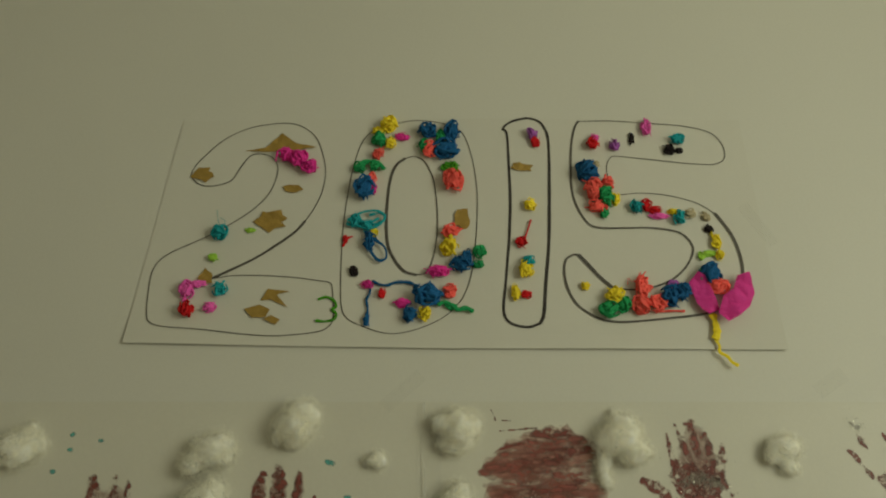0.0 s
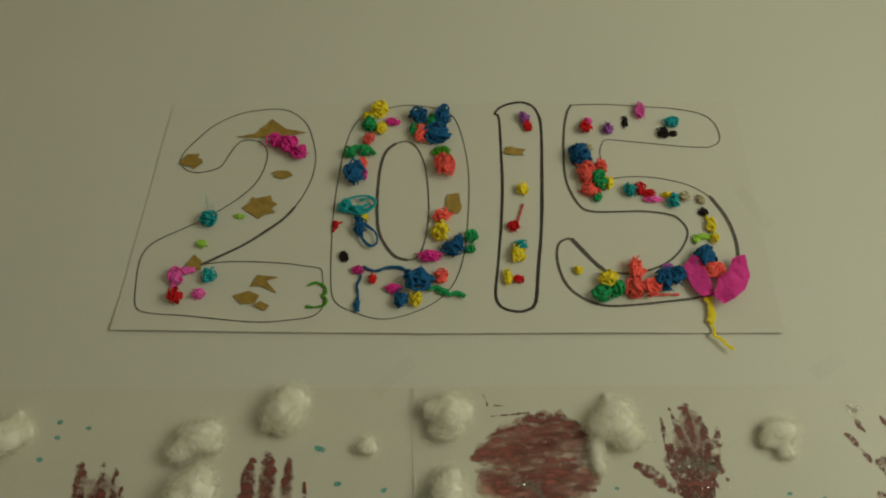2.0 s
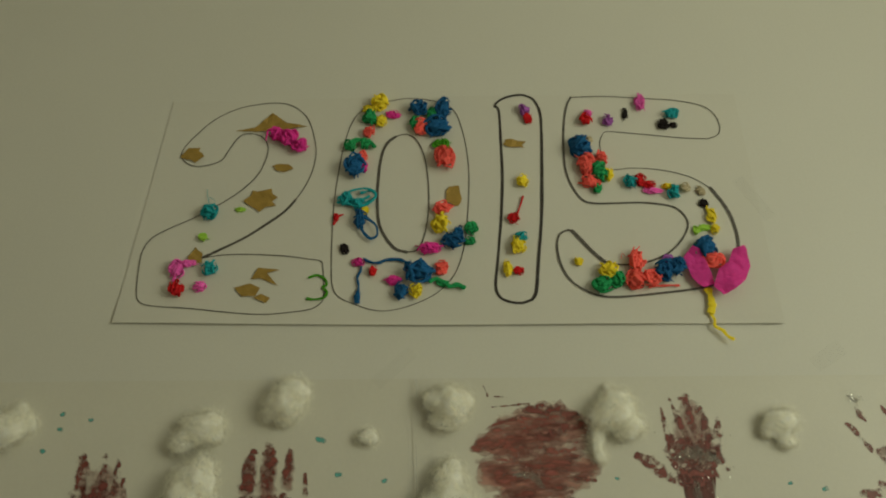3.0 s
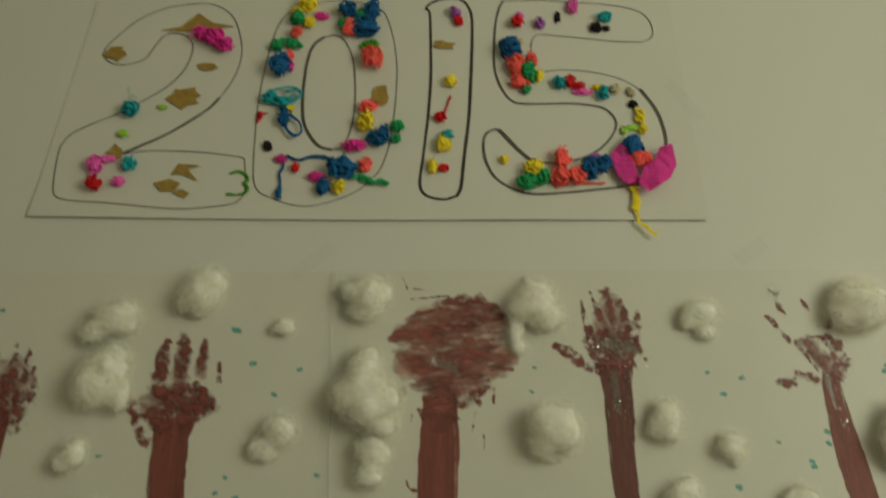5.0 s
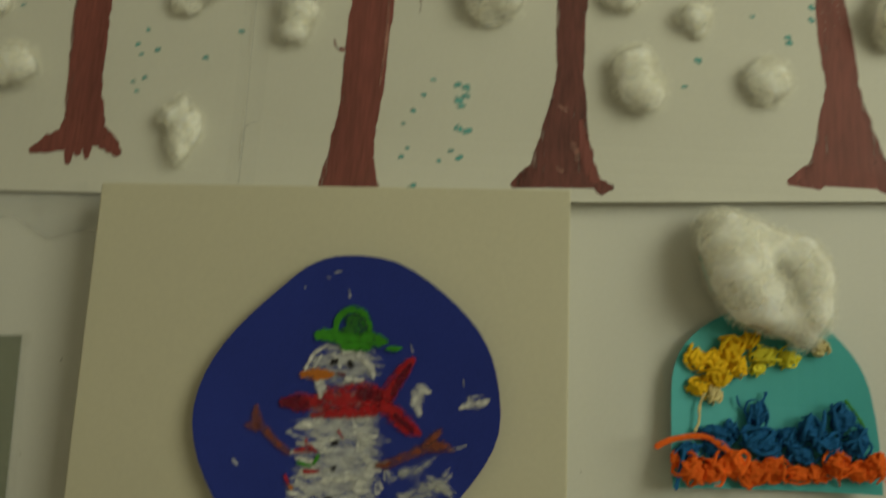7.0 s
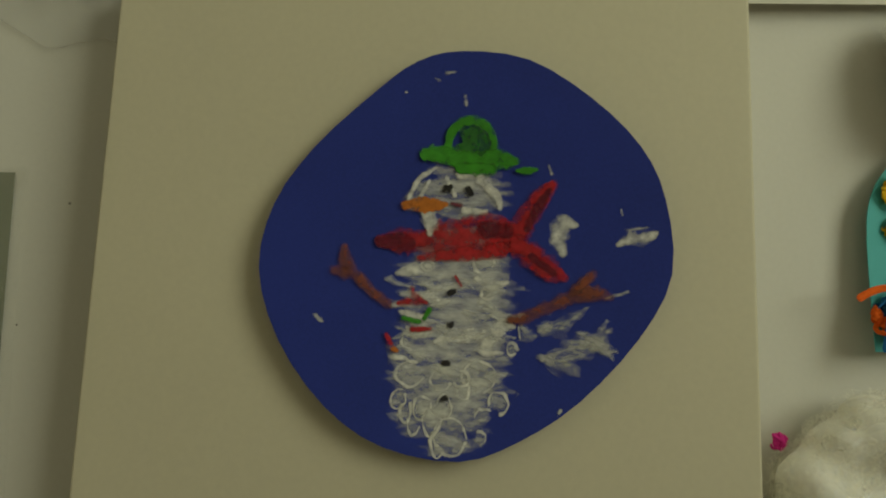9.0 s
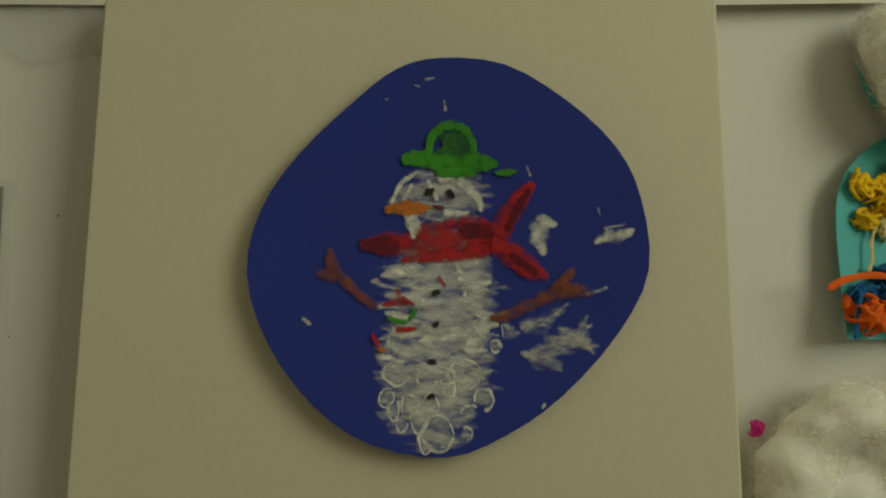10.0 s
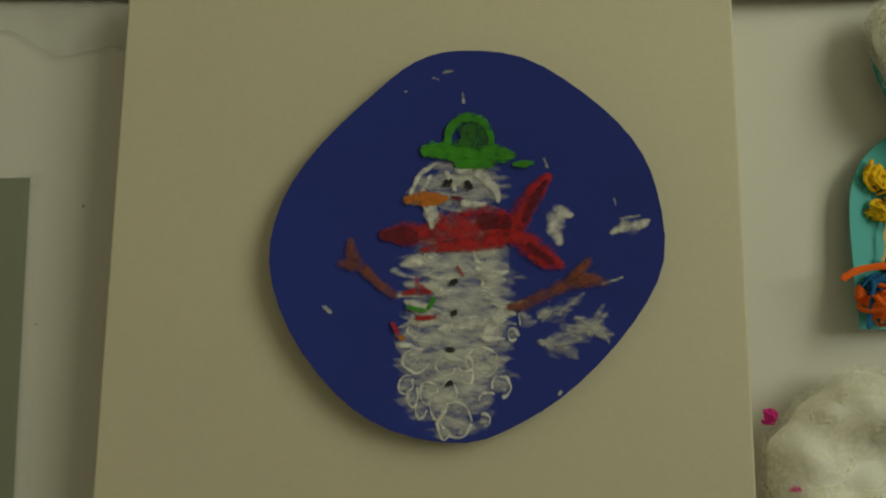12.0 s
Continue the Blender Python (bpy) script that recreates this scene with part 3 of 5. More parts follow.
scraps(poster, "red", [(0.074, 1.645, 0.022, 0.026), (0.532, 1.907, 0.015, 0.021), (0.509, 1.672, 0.016, 0.014), (0.321, 1.671, 0.013, 0.018), (0.506, 1.747, 0.019, 0.017), (0.613, 1.904, 0.021, 0.022), (0.68, 1.806, 0.018, 0.022), (0.693, 1.799, 0.02, 0.014), (0.270, 1.748, 0.010, 0.014)], poster_y)
scraps(poster, "magenta", [(0.183, 1.876, 0.03, 0.024), (0.2, 1.869, 0.032, 0.03), (0.214, 1.858, 0.026, 0.025), (0.394, 1.701, 0.036, 0.022), (0.342, 1.911, 0.026, 0.014), (0.304, 1.827, 0.012, 0.023), (0.348, 1.658, 0.026, 0.016), (0.302, 1.683, 0.018, 0.014)], poster_y)
scraps(poster, "pink", [(0.071, 1.671, 0.021, 0.03), (0.083, 1.681, 0.026, 0.012), (0.103, 1.648, 0.018, 0.016), (0.697, 1.791, 0.032, 0.012), (0.693, 1.933, 0.017, 0.035), (0.617, 1.915, 0.014, 0.016)], poster_y)
scraps(poster, "violet", [(0.527, 1.919, 0.018, 0.023), (0.645, 1.902, 0.018, 0.019), (0.704, 1.69, 0.018, 0.012)], poster_y)
scraps(poster, "black", [(0.284, 1.703, 0.015, 0.018), (0.671, 1.915, 0.011, 0.023), (0.724, 1.898, 0.022, 0.019), (0.738, 1.897, 0.012, 0.012), (0.763, 1.772, 0.016, 0.014)], poster_y, 0.45)
scraps(poster, "ivory", [(0.615, 1.869, 0.014, 0.021), (0.74, 1.795, 0.017, 0.018), (0.761, 1.79, 0.014, 0.018)], poster_y, 0.5)
scraps(poster, "lime", [(0.098, 1.718, 0.019, 0.013), (0.142, 1.76, 0.018, 0.009), (0.748, 1.731, 0.012, 0.017), (0.757, 1.735, 0.024, 0.01)], poster_y, 0.6)


def foil(pts, seed):
    s = lambda x, z: poster_y(x, z) - 0.0016 - 0.0022 * abs(noise.noise((x * 60, seed, z * 60)))
    part("gold_scrap", sheet(bmesh.new(), pts, s, 0.0003, 0.006), M["gold"], poster, "torn scrap of gold foil paper")


foil([(0.123, 1.884), (0.15, 1.889), (0.172, 1.914), (0.193, 1.898), (0.222, 1.892), (0.19, 1.886), (0.151, 1.883)], 1)
foil([(0.166, 1.66), (0.174, 1.676), (0.202, 1.673), (0.186, 1.668), (0.201, 1.651), (0.179, 1.661)], 2)
foil([(0.146, 1.648), (0.166, 1.654), (0.179, 1.648), (0.174, 1.637), (0.157, 1.636)], 3)
foil([(0.172, 1.634), (0.181, 1.64), (0.193, 1.634), (0.188, 1.627)], 4)
for _k, (_x, _z, _w, _h) in enumerate([(0.068, 1.845, 0.027, 0.022), (0.194, 1.825, 0.025, 0.011), (0.168, 1.776, 0.041, 0.033), (0.427, 1.782, 0.022, 0.03), (0.512, 1.865, 0.029, 0.015), (0.093, 1.692, 0.018, 0.022)]):
    _r = random.Random(40 + _k)
    foil([(_x + math.cos(a) * _w * 0.55 * _r.uniform(0.65, 1.25), _z + math.sin(a) * _h * 0.55 * _r.uniform(0.65, 1.25)) for a in (0.2, 0.6, 1.0, 1.5, 1.9, 2.3, 2.8, 3.3, 3.7, 4.2, 4.7, 5.1, 5.6, 6.0)], 10 + _k)


def strand(parent, colour, pts, width, base, seed=0, off=0.003, name="tissue_twist", flat=0.4):
    P = [(x, base(x, z) - off, z) for x, z in pts]
    part(name, twist(bmesh.new(), P, width, seed, flat), M[colour], parent, "twisted strip of " + colour + " crepe paper")


strand(poster, "blue", [(0.308, 1.689), (0.318, 1.684), (0.328, 1.683), (0.338, 1.687), (0.350, 1.688), (0.360, 1.686), (0.368, 1.680)], 0.0065, poster_y, 1, flat=0.7)
strand(poster, "blue", [(0.306, 1.684), (0.306, 1.672), (0.302, 1.662), (0.304, 1.650), (0.303, 1.638)], 0.0055, poster_y, 2, flat=0.7)
strand(poster, "blue", [(0.297, 1.760), (0.300, 1.744), (0.306, 1.728), (0.316, 1.717), (0.325, 1.721), (0.323, 1.735), (0.313, 1.744), (0.300, 1.752)], 0.0062, poster_y, 3, 0.006)
strand(poster, "teal", [(0.274, 1.776), (0.290, 1.787), (0.310, 1.790), (0.322, 1.781), (0.313, 1.767), (0.297, 1.763), (0.281, 1.769)], 0.0055, poster_y, 31, 0.007)
strand(poster, "teal", [(0.270, 1.771), (0.286, 1.767), (0.300, 1.772), (0.314, 1.780)], 0.0065, poster_y, 32, 0.005)
strand(poster, "green", [(0.279, 1.852), (0.285, 1.864), (0.299, 1.868), (0.312, 1.863), (0.319, 1.855)], 0.012, poster_y, 33, 0.006, flat=0.6)
strand(poster, "green", [(0.393, 1.655), (0.402, 1.660), (0.412, 1.656), (0.420, 1.650), (0.430, 1.652), (0.440, 1.647)], 0.010, poster_y, 34, 0.005, flat=0.6)
strand(poster, "red", [(0.267, 1.737), (0.272, 1.749), (0.280, 1.753)], 0.0042, poster_y, 35, 0.003)
strand(poster, "blue", [(0.364, 1.916), (0.369, 1.926), (0.375, 1.917), (0.384, 1.919), (0.387, 1.932)], 0.006, poster_y, 36, 0.006)
strand(poster, "teal", [(0.3, 1.784), (0.315, 1.787), (0.322, 1.778), (0.31, 1.77), (0.3, 1.773)], 0.006, poster_y, 4, 0.005)
strand(poster, "teal", [(0.103, 1.762), (0.098, 1.775), (0.095, 1.79)], 0.0012, poster_y, 5)
strand(poster, "teal", [(0.103, 1.762), (0.108, 1.772), (0.1, 1.778)], 0.001, poster_y, 5)
strand(poster, "red", [(0.52, 1.782), (0.514, 1.763), (0.507, 1.744)], 0.0048, poster_y, 6)
strand(poster, "pink", [(0.07, 1.655), (0.069, 1.672), (0.078, 1.682), (0.094, 1.682)], 0.011, poster_y, 7, 0.004)
strand(poster, "yellow", [(0.75, 1.648), (0.752, 1.634), (0.752, 1.622), (0.748, 1.612)], 0.013, poster_y, 8, 0.005, flat=0.2)
strand(poster, "yellow", [(0.748, 1.614), (0.752, 1.604), (0.751, 1.596), (0.760, 1.590), (0.764, 1.583), (0.772, 1.578)], 0.0065, poster_y, 9, 0.004, flat=0.25)
strand(poster, "yellow", [(0.766, 1.768), (0.767, 1.758), (0.771, 1.75)], 0.006, poster_y, 10)
strand(poster, "leaf", [(0.239, 1.662), (0.25, 1.666), (0.261, 1.66), (0.263, 1.652), (0.257, 1.649)], 0.0055, poster_y, 11, 0.002)
strand(poster, "leaf", [(0.257, 1.649), (0.264, 1.643), (0.261, 1.635), (0.25, 1.632), (0.238, 1.633)], 0.0055, poster_y, 12, 0.002)
strand(poster, "coral", [(0.643, 1.688), (0.645, 1.697), (0.65, 1.692), (0.655, 1.694)], 0.0012, poster_y, 13)
strand(poster, "coral", [(0.66, 1.69), (0.66, 1.7), (0.668, 1.696)], 0.006, poster_y, 14, 0.005)
strand(poster, "coral", [(0.675, 1.65), (0.695, 1.652), (0.715, 1.652)], 0.005, poster_y, 15)


def petal(pts, seed, off):
    s = lambda x, z: poster_y(x, z) - off - 0.010 * abs(noise.noise((x * 34 + z * 16, seed, z * 40 - x * 12))) - 0.007 * noise.noise((x * 20, seed + 3, z * 18)) - 0.0016 * abs(noise.noise((x * 120, seed, z * 140)))
    part("tissue_petal", sheet(bmesh.new(), pts, s, 0.0003, 0.0022), M["petal"], poster, "loose magenta tissue petal")


petal([(0.723, 1.69), (0.735, 1.704), (0.746, 1.698), (0.752, 1.675), (0.757, 1.652), (0.742, 1.645), (0.73, 1.66)], 3, 0.009)
petal([(0.762, 1.668), (0.778, 1.68), (0.787, 1.699), (0.803, 1.704), (0.807, 1.675), (0.796, 1.655), (0.78, 1.642), (0.764, 1.634), (0.754, 1.646)], 5, 0.011)


# ---- the tree mural ----
def mural_y(x, z):
    k = min(max((x - 0.3) / 0.4, 0), 1)
    out = 0.0035 + 0.0095 * k
    lift = max(0, (1.20 - z) / 0.075) ** 2 * out
    return WALL_Y - 0.0006 - lift - 0.0006 * (1 + noise.noise((x * 4, 5, z * 4)))


mural = thing("tree_mural", "long white paper mural with maroon painted trees and cotton wool", "mural", at=(0.45, WALL_Y, 1.12))
_left = [(-0.62, 1.52), (-0.62, 1.105), (0.155, 1.113), (0.397, 1.119), (0.39, 1.33), (0.38, 1.53), (0.0, 1.527)]
_right = [(0.372, 1.53), (0.380, 1.33), (0.386, 1.1165), (0.72, 1.127), (1.047, 1.145), (1.62, 1.166), (1.62, 1.54), (0.834, 1.534)]
part("mural_sheet", sheet(bmesh.new(), _left, mural_y, 0.0006, 0.014), M["paper_b"], mural)
part("mural_sheet", sheet(bmesh.new(), _right, lambda x, z: mural_y(x, z) - 0.0007, 0.0004, 0.014), M["paper_b"], mural)


def tree(trunk, branches, roots=(), crown="maroon_print", name="painted_branch", wood="maroon"):
    t = stroke("painted_tree", trunk, mural_y, 0.0019, M[wood], mural, "maroon painted tree with trunk and printed crown", rough=0.05, grain=110, across=8, caps=False)
    for i, pts in enumerate(branches):
        pts = [(x, z, w * (1.22 if crown == "maroon_print" else 1.05)) for x, z, w in pts]
        stroke(name, pts, mural_y, 0.0020 + 0.00006 * i, M[crown], t, rough=0.28, grain=240, seed=i, n=5)
    for i, pts in enumerate(roots):
        stroke("painted_root", pts, mural_y, 0.0018 - 0.00006 * i, M[wood], t, rough=0.2, grain=240, seed=i + 20, n=5)
    return t


tree([(0.011, 1.365, 0.036), (0.013, 1.303, 0.03), (0.012, 1.24, 0.03), (0.008, 1.19, 0.045), (0.01, 1.16, 0.08)],
     [[(-0.005, 1.437, 0.01), (-0.003, 1.42, 0.015), (-0.002, 1.401, 0.014)], [(0.02, 1.437, 0.008), (0.024, 1.395, 0.014)], [(0.035, 1.433, 0.006), (0.037, 1.398, 0.009)],
      [(0.046, 1.411, 0.006), (0.05, 1.376, 0.009)], [(0.01, 1.385, 0.037), (0.022, 1.357, 0.049)], [(0.0, 1.392, 0.02), (0.025, 1.382, 0.02), (0.045, 1.38, 0.016)]])
tree([(0.209, 1.355, 0.048), (0.208, 1.334, 0.040), (0.208, 1.312, 0.04), (0.209, 1.281, 0.039), (0.211, 1.246, 0.037), (0.213, 1.217, 0.038), (0.217, 1.195, 0.042), (0.217, 1.183, 0.046), (0.217, 1.172, 0.05)],
     [[(0.19, 1.442, 0.010), (0.187, 1.423, 0.015), (0.186, 1.402, 0.016)], [(0.209, 1.45, 0.011), (0.21, 1.426, 0.016), (0.209, 1.406, 0.014)],
      [(0.233, 1.446, 0.006), (0.232, 1.427, 0.01), (0.232, 1.411, 0.011)], [(0.252, 1.417, 0.005), (0.253, 1.396, 0.008)],
      [(0.155, 1.379, 0.009), (0.163, 1.365, 0.017), (0.173, 1.353, 0.011)], [(0.182, 1.387, 0.016), (0.203, 1.380, 0.019)], [(0.208, 1.387, 0.014), (0.236, 1.384, 0.014)],
      [(0.229, 1.392, 0.01), (0.247, 1.367, 0.021)], [(0.167, 1.351, 0.011), (0.182, 1.329, 0.016)], [(0.181, 1.357, 0.025), (0.206, 1.354, 0.043), (0.240, 1.364, 0.019)],
      [(0.195, 1.372, 0.018), (0.225, 1.372, 0.022)]],
     [[(0.213, 1.178, 0.026), (0.189, 1.166, 0.022), (0.169, 1.157, 0.008)], [(0.219, 1.178, 0.025), (0.24, 1.172, 0.021), (0.256, 1.159, 0.011)],
      [(0.205, 1.172, 0.013), (0.208, 1.146, 0.006)], [(0.225, 1.166, 0.012), (0.226, 1.152, 0.005)], [(0.215, 1.168, 0.012), (0.216, 1.156, 0.007)]])
_t = tree([(0.502, 1.379, 0.038), (0.502, 1.356, 0.04), (0.501, 1.318, 0.044), (0.499, 1.281, 0.044), (0.499, 1.24, 0.043), (0.496, 1.205, 0.041), (0.493, 1.18, 0.044), (0.493, 1.151, 0.052), (0.494, 1.128, 0.062)],
          [[(0.445, 1.446, 0.009), (0.471, 1.457, 0.034), (0.508, 1.470, 0.045), (0.54, 1.480, 0.034), (0.566, 1.485, 0.014)],
           [(0.454, 1.430, 0.014), (0.491, 1.434, 0.05), (0.541, 1.443, 0.063), (0.574, 1.449, 0.022)],
           [(0.458, 1.417, 0.012), (0.505, 1.412, 0.050), (0.554, 1.420, 0.042), (0.578, 1.421, 0.017)],
           [(0.478, 1.392, 0.022), (0.505, 1.386, 0.043), (0.546, 1.396, 0.028)], [(0.504, 1.376, 0.046), (0.501, 1.358, 0.041)]],
          crown="maroon_brush", name="painted_crown")
for _i, _p in enumerate([[(0.508, 1.493, 0.013), (0.533, 1.493, 0.019), (0.556, 1.495, 0.013)], [(0.541, 1.466, 0.019), (0.569, 1.473, 0.013), (0.585, 1.482, 0.006)],
                         [(0.452, 1.382, 0.012), (0.460, 1.384, 0.014)], [(0.537, 1.379, 0.016), (0.556, 1.388, 0.012)], [(0.577, 1.409, 0.01), (0.585, 1.410, 0.006)],
                         [(0.469, 1.495, 0.002), (0.514, 1.499, 0.004)], [(0.464, 1.472, 0.003), (0.502, 1.483, 0.006)], [(0.564, 1.39, 0.005), (0.563, 1.371, 0.003)],
                         [(0.543, 1.361, 0.006), (0.538, 1.339, 0.003)], [(0.551, 1.336, 0.003), (0.551, 1.32, 0.002)], [(0.471, 1.358, 0.003), (0.47, 1.35, 0.003)],
                         [(0.465, 1.288, 0.002), (0.469, 1.279, 0.004), (0.479, 1.276, 0.003)], [(0.522, 1.369, 0.012), (0.548, 1.372, 0.008)], [(0.472, 1.508, 0.002), (0.488, 1.507, 0.002)],
                         [(0.459, 1.521, 0.0015), (0.463, 1.513, 0.002), (0.464, 1.508, 0.004)], [(0.478, 1.365, 0.006), (0.484, 1.352, 0.004)]]):
    stroke("paint_splash", _p, mural_y, 0.0025 + 0.00005 * _i, M["maroon_print"], _t, rough=0.3, seed=_i + 50)
tree([(0.705, 1.417, 0.044), (0.705, 1.39, 0.034), (0.705, 1.357, 0.033), (0.703, 1.319, 0.029), (0.704, 1.281, 0.028), (0.704, 1.257, 0.027), (0.703, 1.224, 0.038), (0.7, 1.188, 0.05), (0.7, 1.159, 0.067), (0.699, 1.145, 0.086), (0.699, 1.141, 0.082)],
     [[(0.671, 1.493, 0.004), (0.675, 1.468, 0.009), (0.679, 1.447, 0.012)], [(0.683, 1.504, 0.005), (0.691, 1.479, 0.008), (0.699, 1.457, 0.009)],
      [(0.701, 1.507, 0.012), (0.704, 1.49, 0.009), (0.707, 1.468, 0.010)], [(0.717, 1.494, 0.007), (0.723, 1.472, 0.014), (0.722, 1.454, 0.012)],
      [(0.738, 1.482, 0.007), (0.734, 1.461, 0.014), (0.731, 1.44, 0.015)], [(0.636, 1.439, 0.009), (0.649, 1.431, 0.017), (0.667, 1.418, 0.015), (0.683, 1.41, 0.014)],
      [(0.684, 1.454, 0.016), (0.7, 1.449, 0.019), (0.725, 1.446, 0.02)], [(0.677, 1.439, 0.025), (0.702, 1.431, 0.05), (0.731, 1.435, 0.019)],
      [(0.683, 1.419, 0.019), (0.705, 1.415, 0.044), (0.724, 1.416, 0.016)], [(0.74, 1.423, 0.006), (0.748, 1.424, 0.004)]],
     [[(0.655, 1.143, 0.009), (0.668, 1.155, 0.014)], [(0.738, 1.144, 0.017), (0.746, 1.144, 0.006)], [(0.688, 1.23, 0.006), (0.694, 1.218, 0.008)]], wood="maroon_dark")
tree([(0.957, 1.405, 0.021), (0.954, 1.391, 0.022), (0.955, 1.358, 0.026), (0.958, 1.319, 0.032), (0.962, 1.287, 0.033), (0.965, 1.257, 0.032), (0.966, 1.227, 0.046), (0.968, 1.191, 0.065), (0.969, 1.169, 0.087), (0.969, 1.155, 0.102)],
     [[(0.892, 1.474, 0.007), (0.898, 1.469, 0.009), (0.903, 1.46, 0.006), (0.913, 1.445, 0.008)], [(0.906, 1.494, 0.004), (0.911, 1.485, 0.009), (0.915, 1.478, 0.003)],
      [(0.938, 1.496, 0.003), (0.942, 1.489, 0.006), (0.945, 1.481, 0.003)], [(0.958, 1.464, 0.003), (0.964, 1.463, 0.010), (0.972, 1.470, 0.003), (0.98, 1.46, 0.005)],
      [(0.95, 1.463, 0.004), (0.952, 1.462, 0.004)], [(0.922, 1.443, 0.008), (0.942, 1.449, 0.005), (0.964, 1.447, 0.008)],
      [(0.922, 1.441, 0.008), (0.935, 1.418, 0.003), (0.946, 1.401, 0.004)], [(0.962, 1.444, 0.020), (0.970, 1.424, 0.026), (0.964, 1.403, 0.020)], [(0.958, 1.449, 0.008), (0.972, 1.440, 0.012), (0.977, 1.422, 0.010)],
      [(0.893, 1.394, 0.009), (0.908, 1.394, 0.018), (0.917, 1.395, 0.007)], [(0.918, 1.404, 0.011), (0.936, 1.398, 0.011), (0.952, 1.395, 0.015)],
      [(0.935, 1.442, 0.014), (0.947, 1.42, 0.010), (0.955, 1.402, 0.008)]],
     [[(0.914, 1.158, 0.008), (0.935, 1.165, 0.027)], [(1.0, 1.172, 0.028), (1.019, 1.173, 0.01)], [(1.0, 1.16, 0.02), (1.019, 1.151, 0.006)]])
tree([(1.096, 1.386, 0.031), (1.097, 1.323, 0.028), (1.099, 1.259, 0.03), (1.103, 1.192, 0.065), (1.102, 1.162, 0.095)],
     [[(1.082, 1.466, 0.009), (1.085, 1.445, 0.008), (1.093, 1.417, 0.013)], [(1.05, 1.411, 0.006), (1.056, 1.401, 0.014), (1.071, 1.391, 0.011)],
      [(1.089, 1.452, 0.006), (1.105, 1.431, 0.009)], [(1.089, 1.407, 0.032), (1.093, 1.379, 0.044)], [(1.11, 1.46, 0.008), (1.112, 1.42, 0.012)]])


for _i, _p in enumerate([[(0.936, 1.440, 0.026), (0.946, 1.424, 0.026), (0.956, 1.408, 0.018)], [(0.18, 1.372, 0.03), (0.208, 1.374, 0.05), (0.238, 1.372, 0.03)], [(0.706, 1.49, 0.03), (0.706, 1.462, 0.056), (0.706, 1.44, 0.05)],
                         [(0.209, 1.44, 0.016), (0.209, 1.40, 0.022)], [(0.188, 1.435, 0.015), (0.187, 1.40, 0.02)], [(0.233, 1.44, 0.012), (0.232, 1.405, 0.016)], [(0.02, 1.40, 0.06), (0.02, 1.37, 0.06)],
                         [(1.085, 1.42, 0.04), (1.09, 1.39, 0.05)]]):
    stroke("painted_wash", _p, mural_y, 0.00165 + 0.00001 * _i, M["wash"], mural, "thin pinkish maroon paint wash", rough=0.3, seed=_i + 70, across=6)
for _i, _p in enumerate([[(0.462, 1.45, 0.03), (0.50, 1.462, 0.06), (0.545, 1.474, 0.055), (0.575, 1.47, 0.03)], [(0.462, 1.415, 0.03), (0.51, 1.41, 0.06), (0.56, 1.42, 0.05), (0.58, 1.425, 0.03)]]):
    stroke("painted_wash", _p, mural_y, 0.0017 + 0.0001 * _i, M["smear"], mural, "thin pinkish maroon paint wash", rough=0.3, seed=_i + 90, across=6)


for _i, (_m, _p) in enumerate([("smear", [(0.518, 1.345, 0.002), (0.519, 1.29, 0.004), (0.516, 1.24, 0.002)]),
                              ("smear", [(0.694, 1.226, 0.003), (0.702, 1.222, 0.005)]), ("smear", [(0.708, 1.188, 0.003), (0.714, 1.180, 0.008), (0.712, 1.170, 0.003)]), ("smear", [(0.694, 1.162, 0.003), (0.700, 1.158, 0.006)]),
                              ("maroon", [(0.716, 1.21, 0.006), (0.722, 1.18, 0.012), (0.730, 1.152, 0.010)])]):
    stroke("brush_mark", _p, mural_y, 0.0034 + 0.0001 * _i, M[_m], mural, rough=0.3, seed=_i + 130, across=6, fall=1.6)


def dots(rows, size):
    for i, (x, z) in enumerate(rows):
        r = random.Random(int(x * 9999) + int(z * 7777))
        a = r.uniform(-0.6, 0.6)
        stroke("paint_dot", [(x - size * 0.2, z - a * size * 0.2, size * r.uniform(0.6, 1.0)), (x + size * 0.2, z + a * size * 0.2, size * r.uniform(0.6, 1.0))],
               mural_y, 0.0018, M["dot"], mural, rough=0.35, grain=500, seed=i, n=3)


dots([(0.29, 1.417), (0.343, 1.41), (0.316, 1.381), (0.27, 1.456), (0.133, 1.314), (0.154, 1.254), (0.284, 1.27), (0.334, 1.263), (0.369, 1.293), (0.265, 1.457)], 0.0065)
dots([(0.271, 1.291), (0.267, 1.264), (0.262, 1.234), (0.274, 1.239), (0.268, 1.224), (0.262, 1.275), (0.569, 1.248), (0.56, 1.232), (0.551, 1.215), (0.542, 1.201), (0.548, 1.176), (0.542, 1.166), (0.58, 1.164), (0.591, 1.175)], 0.0055)
dots([(0.594, 1.244), (0.602, 1.241), (0.595, 1.228), (0.602, 1.232), (0.598, 1.222), (0.598, 1.198), (0.606, 1.196), (0.556, 1.136), (0.6, 1.168)], 0.0085)
dots([(0.85, 1.4), (0.826, 1.381), (0.828, 1.278), (0.88, 1.327), (0.914, 1.306), (0.938, 1.338), (0.937, 1.325), (1.043, 1.455), (1.024, 1.414), (1.019, 1.408), (1.034, 1.398), (1.03, 1.39), (0.915, 1.3)], 0.0068)
dots([(-0.038, 1.487), (-0.004, 1.48), (-0.038, 1.469), (-0.053, 1.444), (0.811, 1.406), (0.611, 1.412), (0.607, 1.384), (0.815, 1.251)], 0.006)


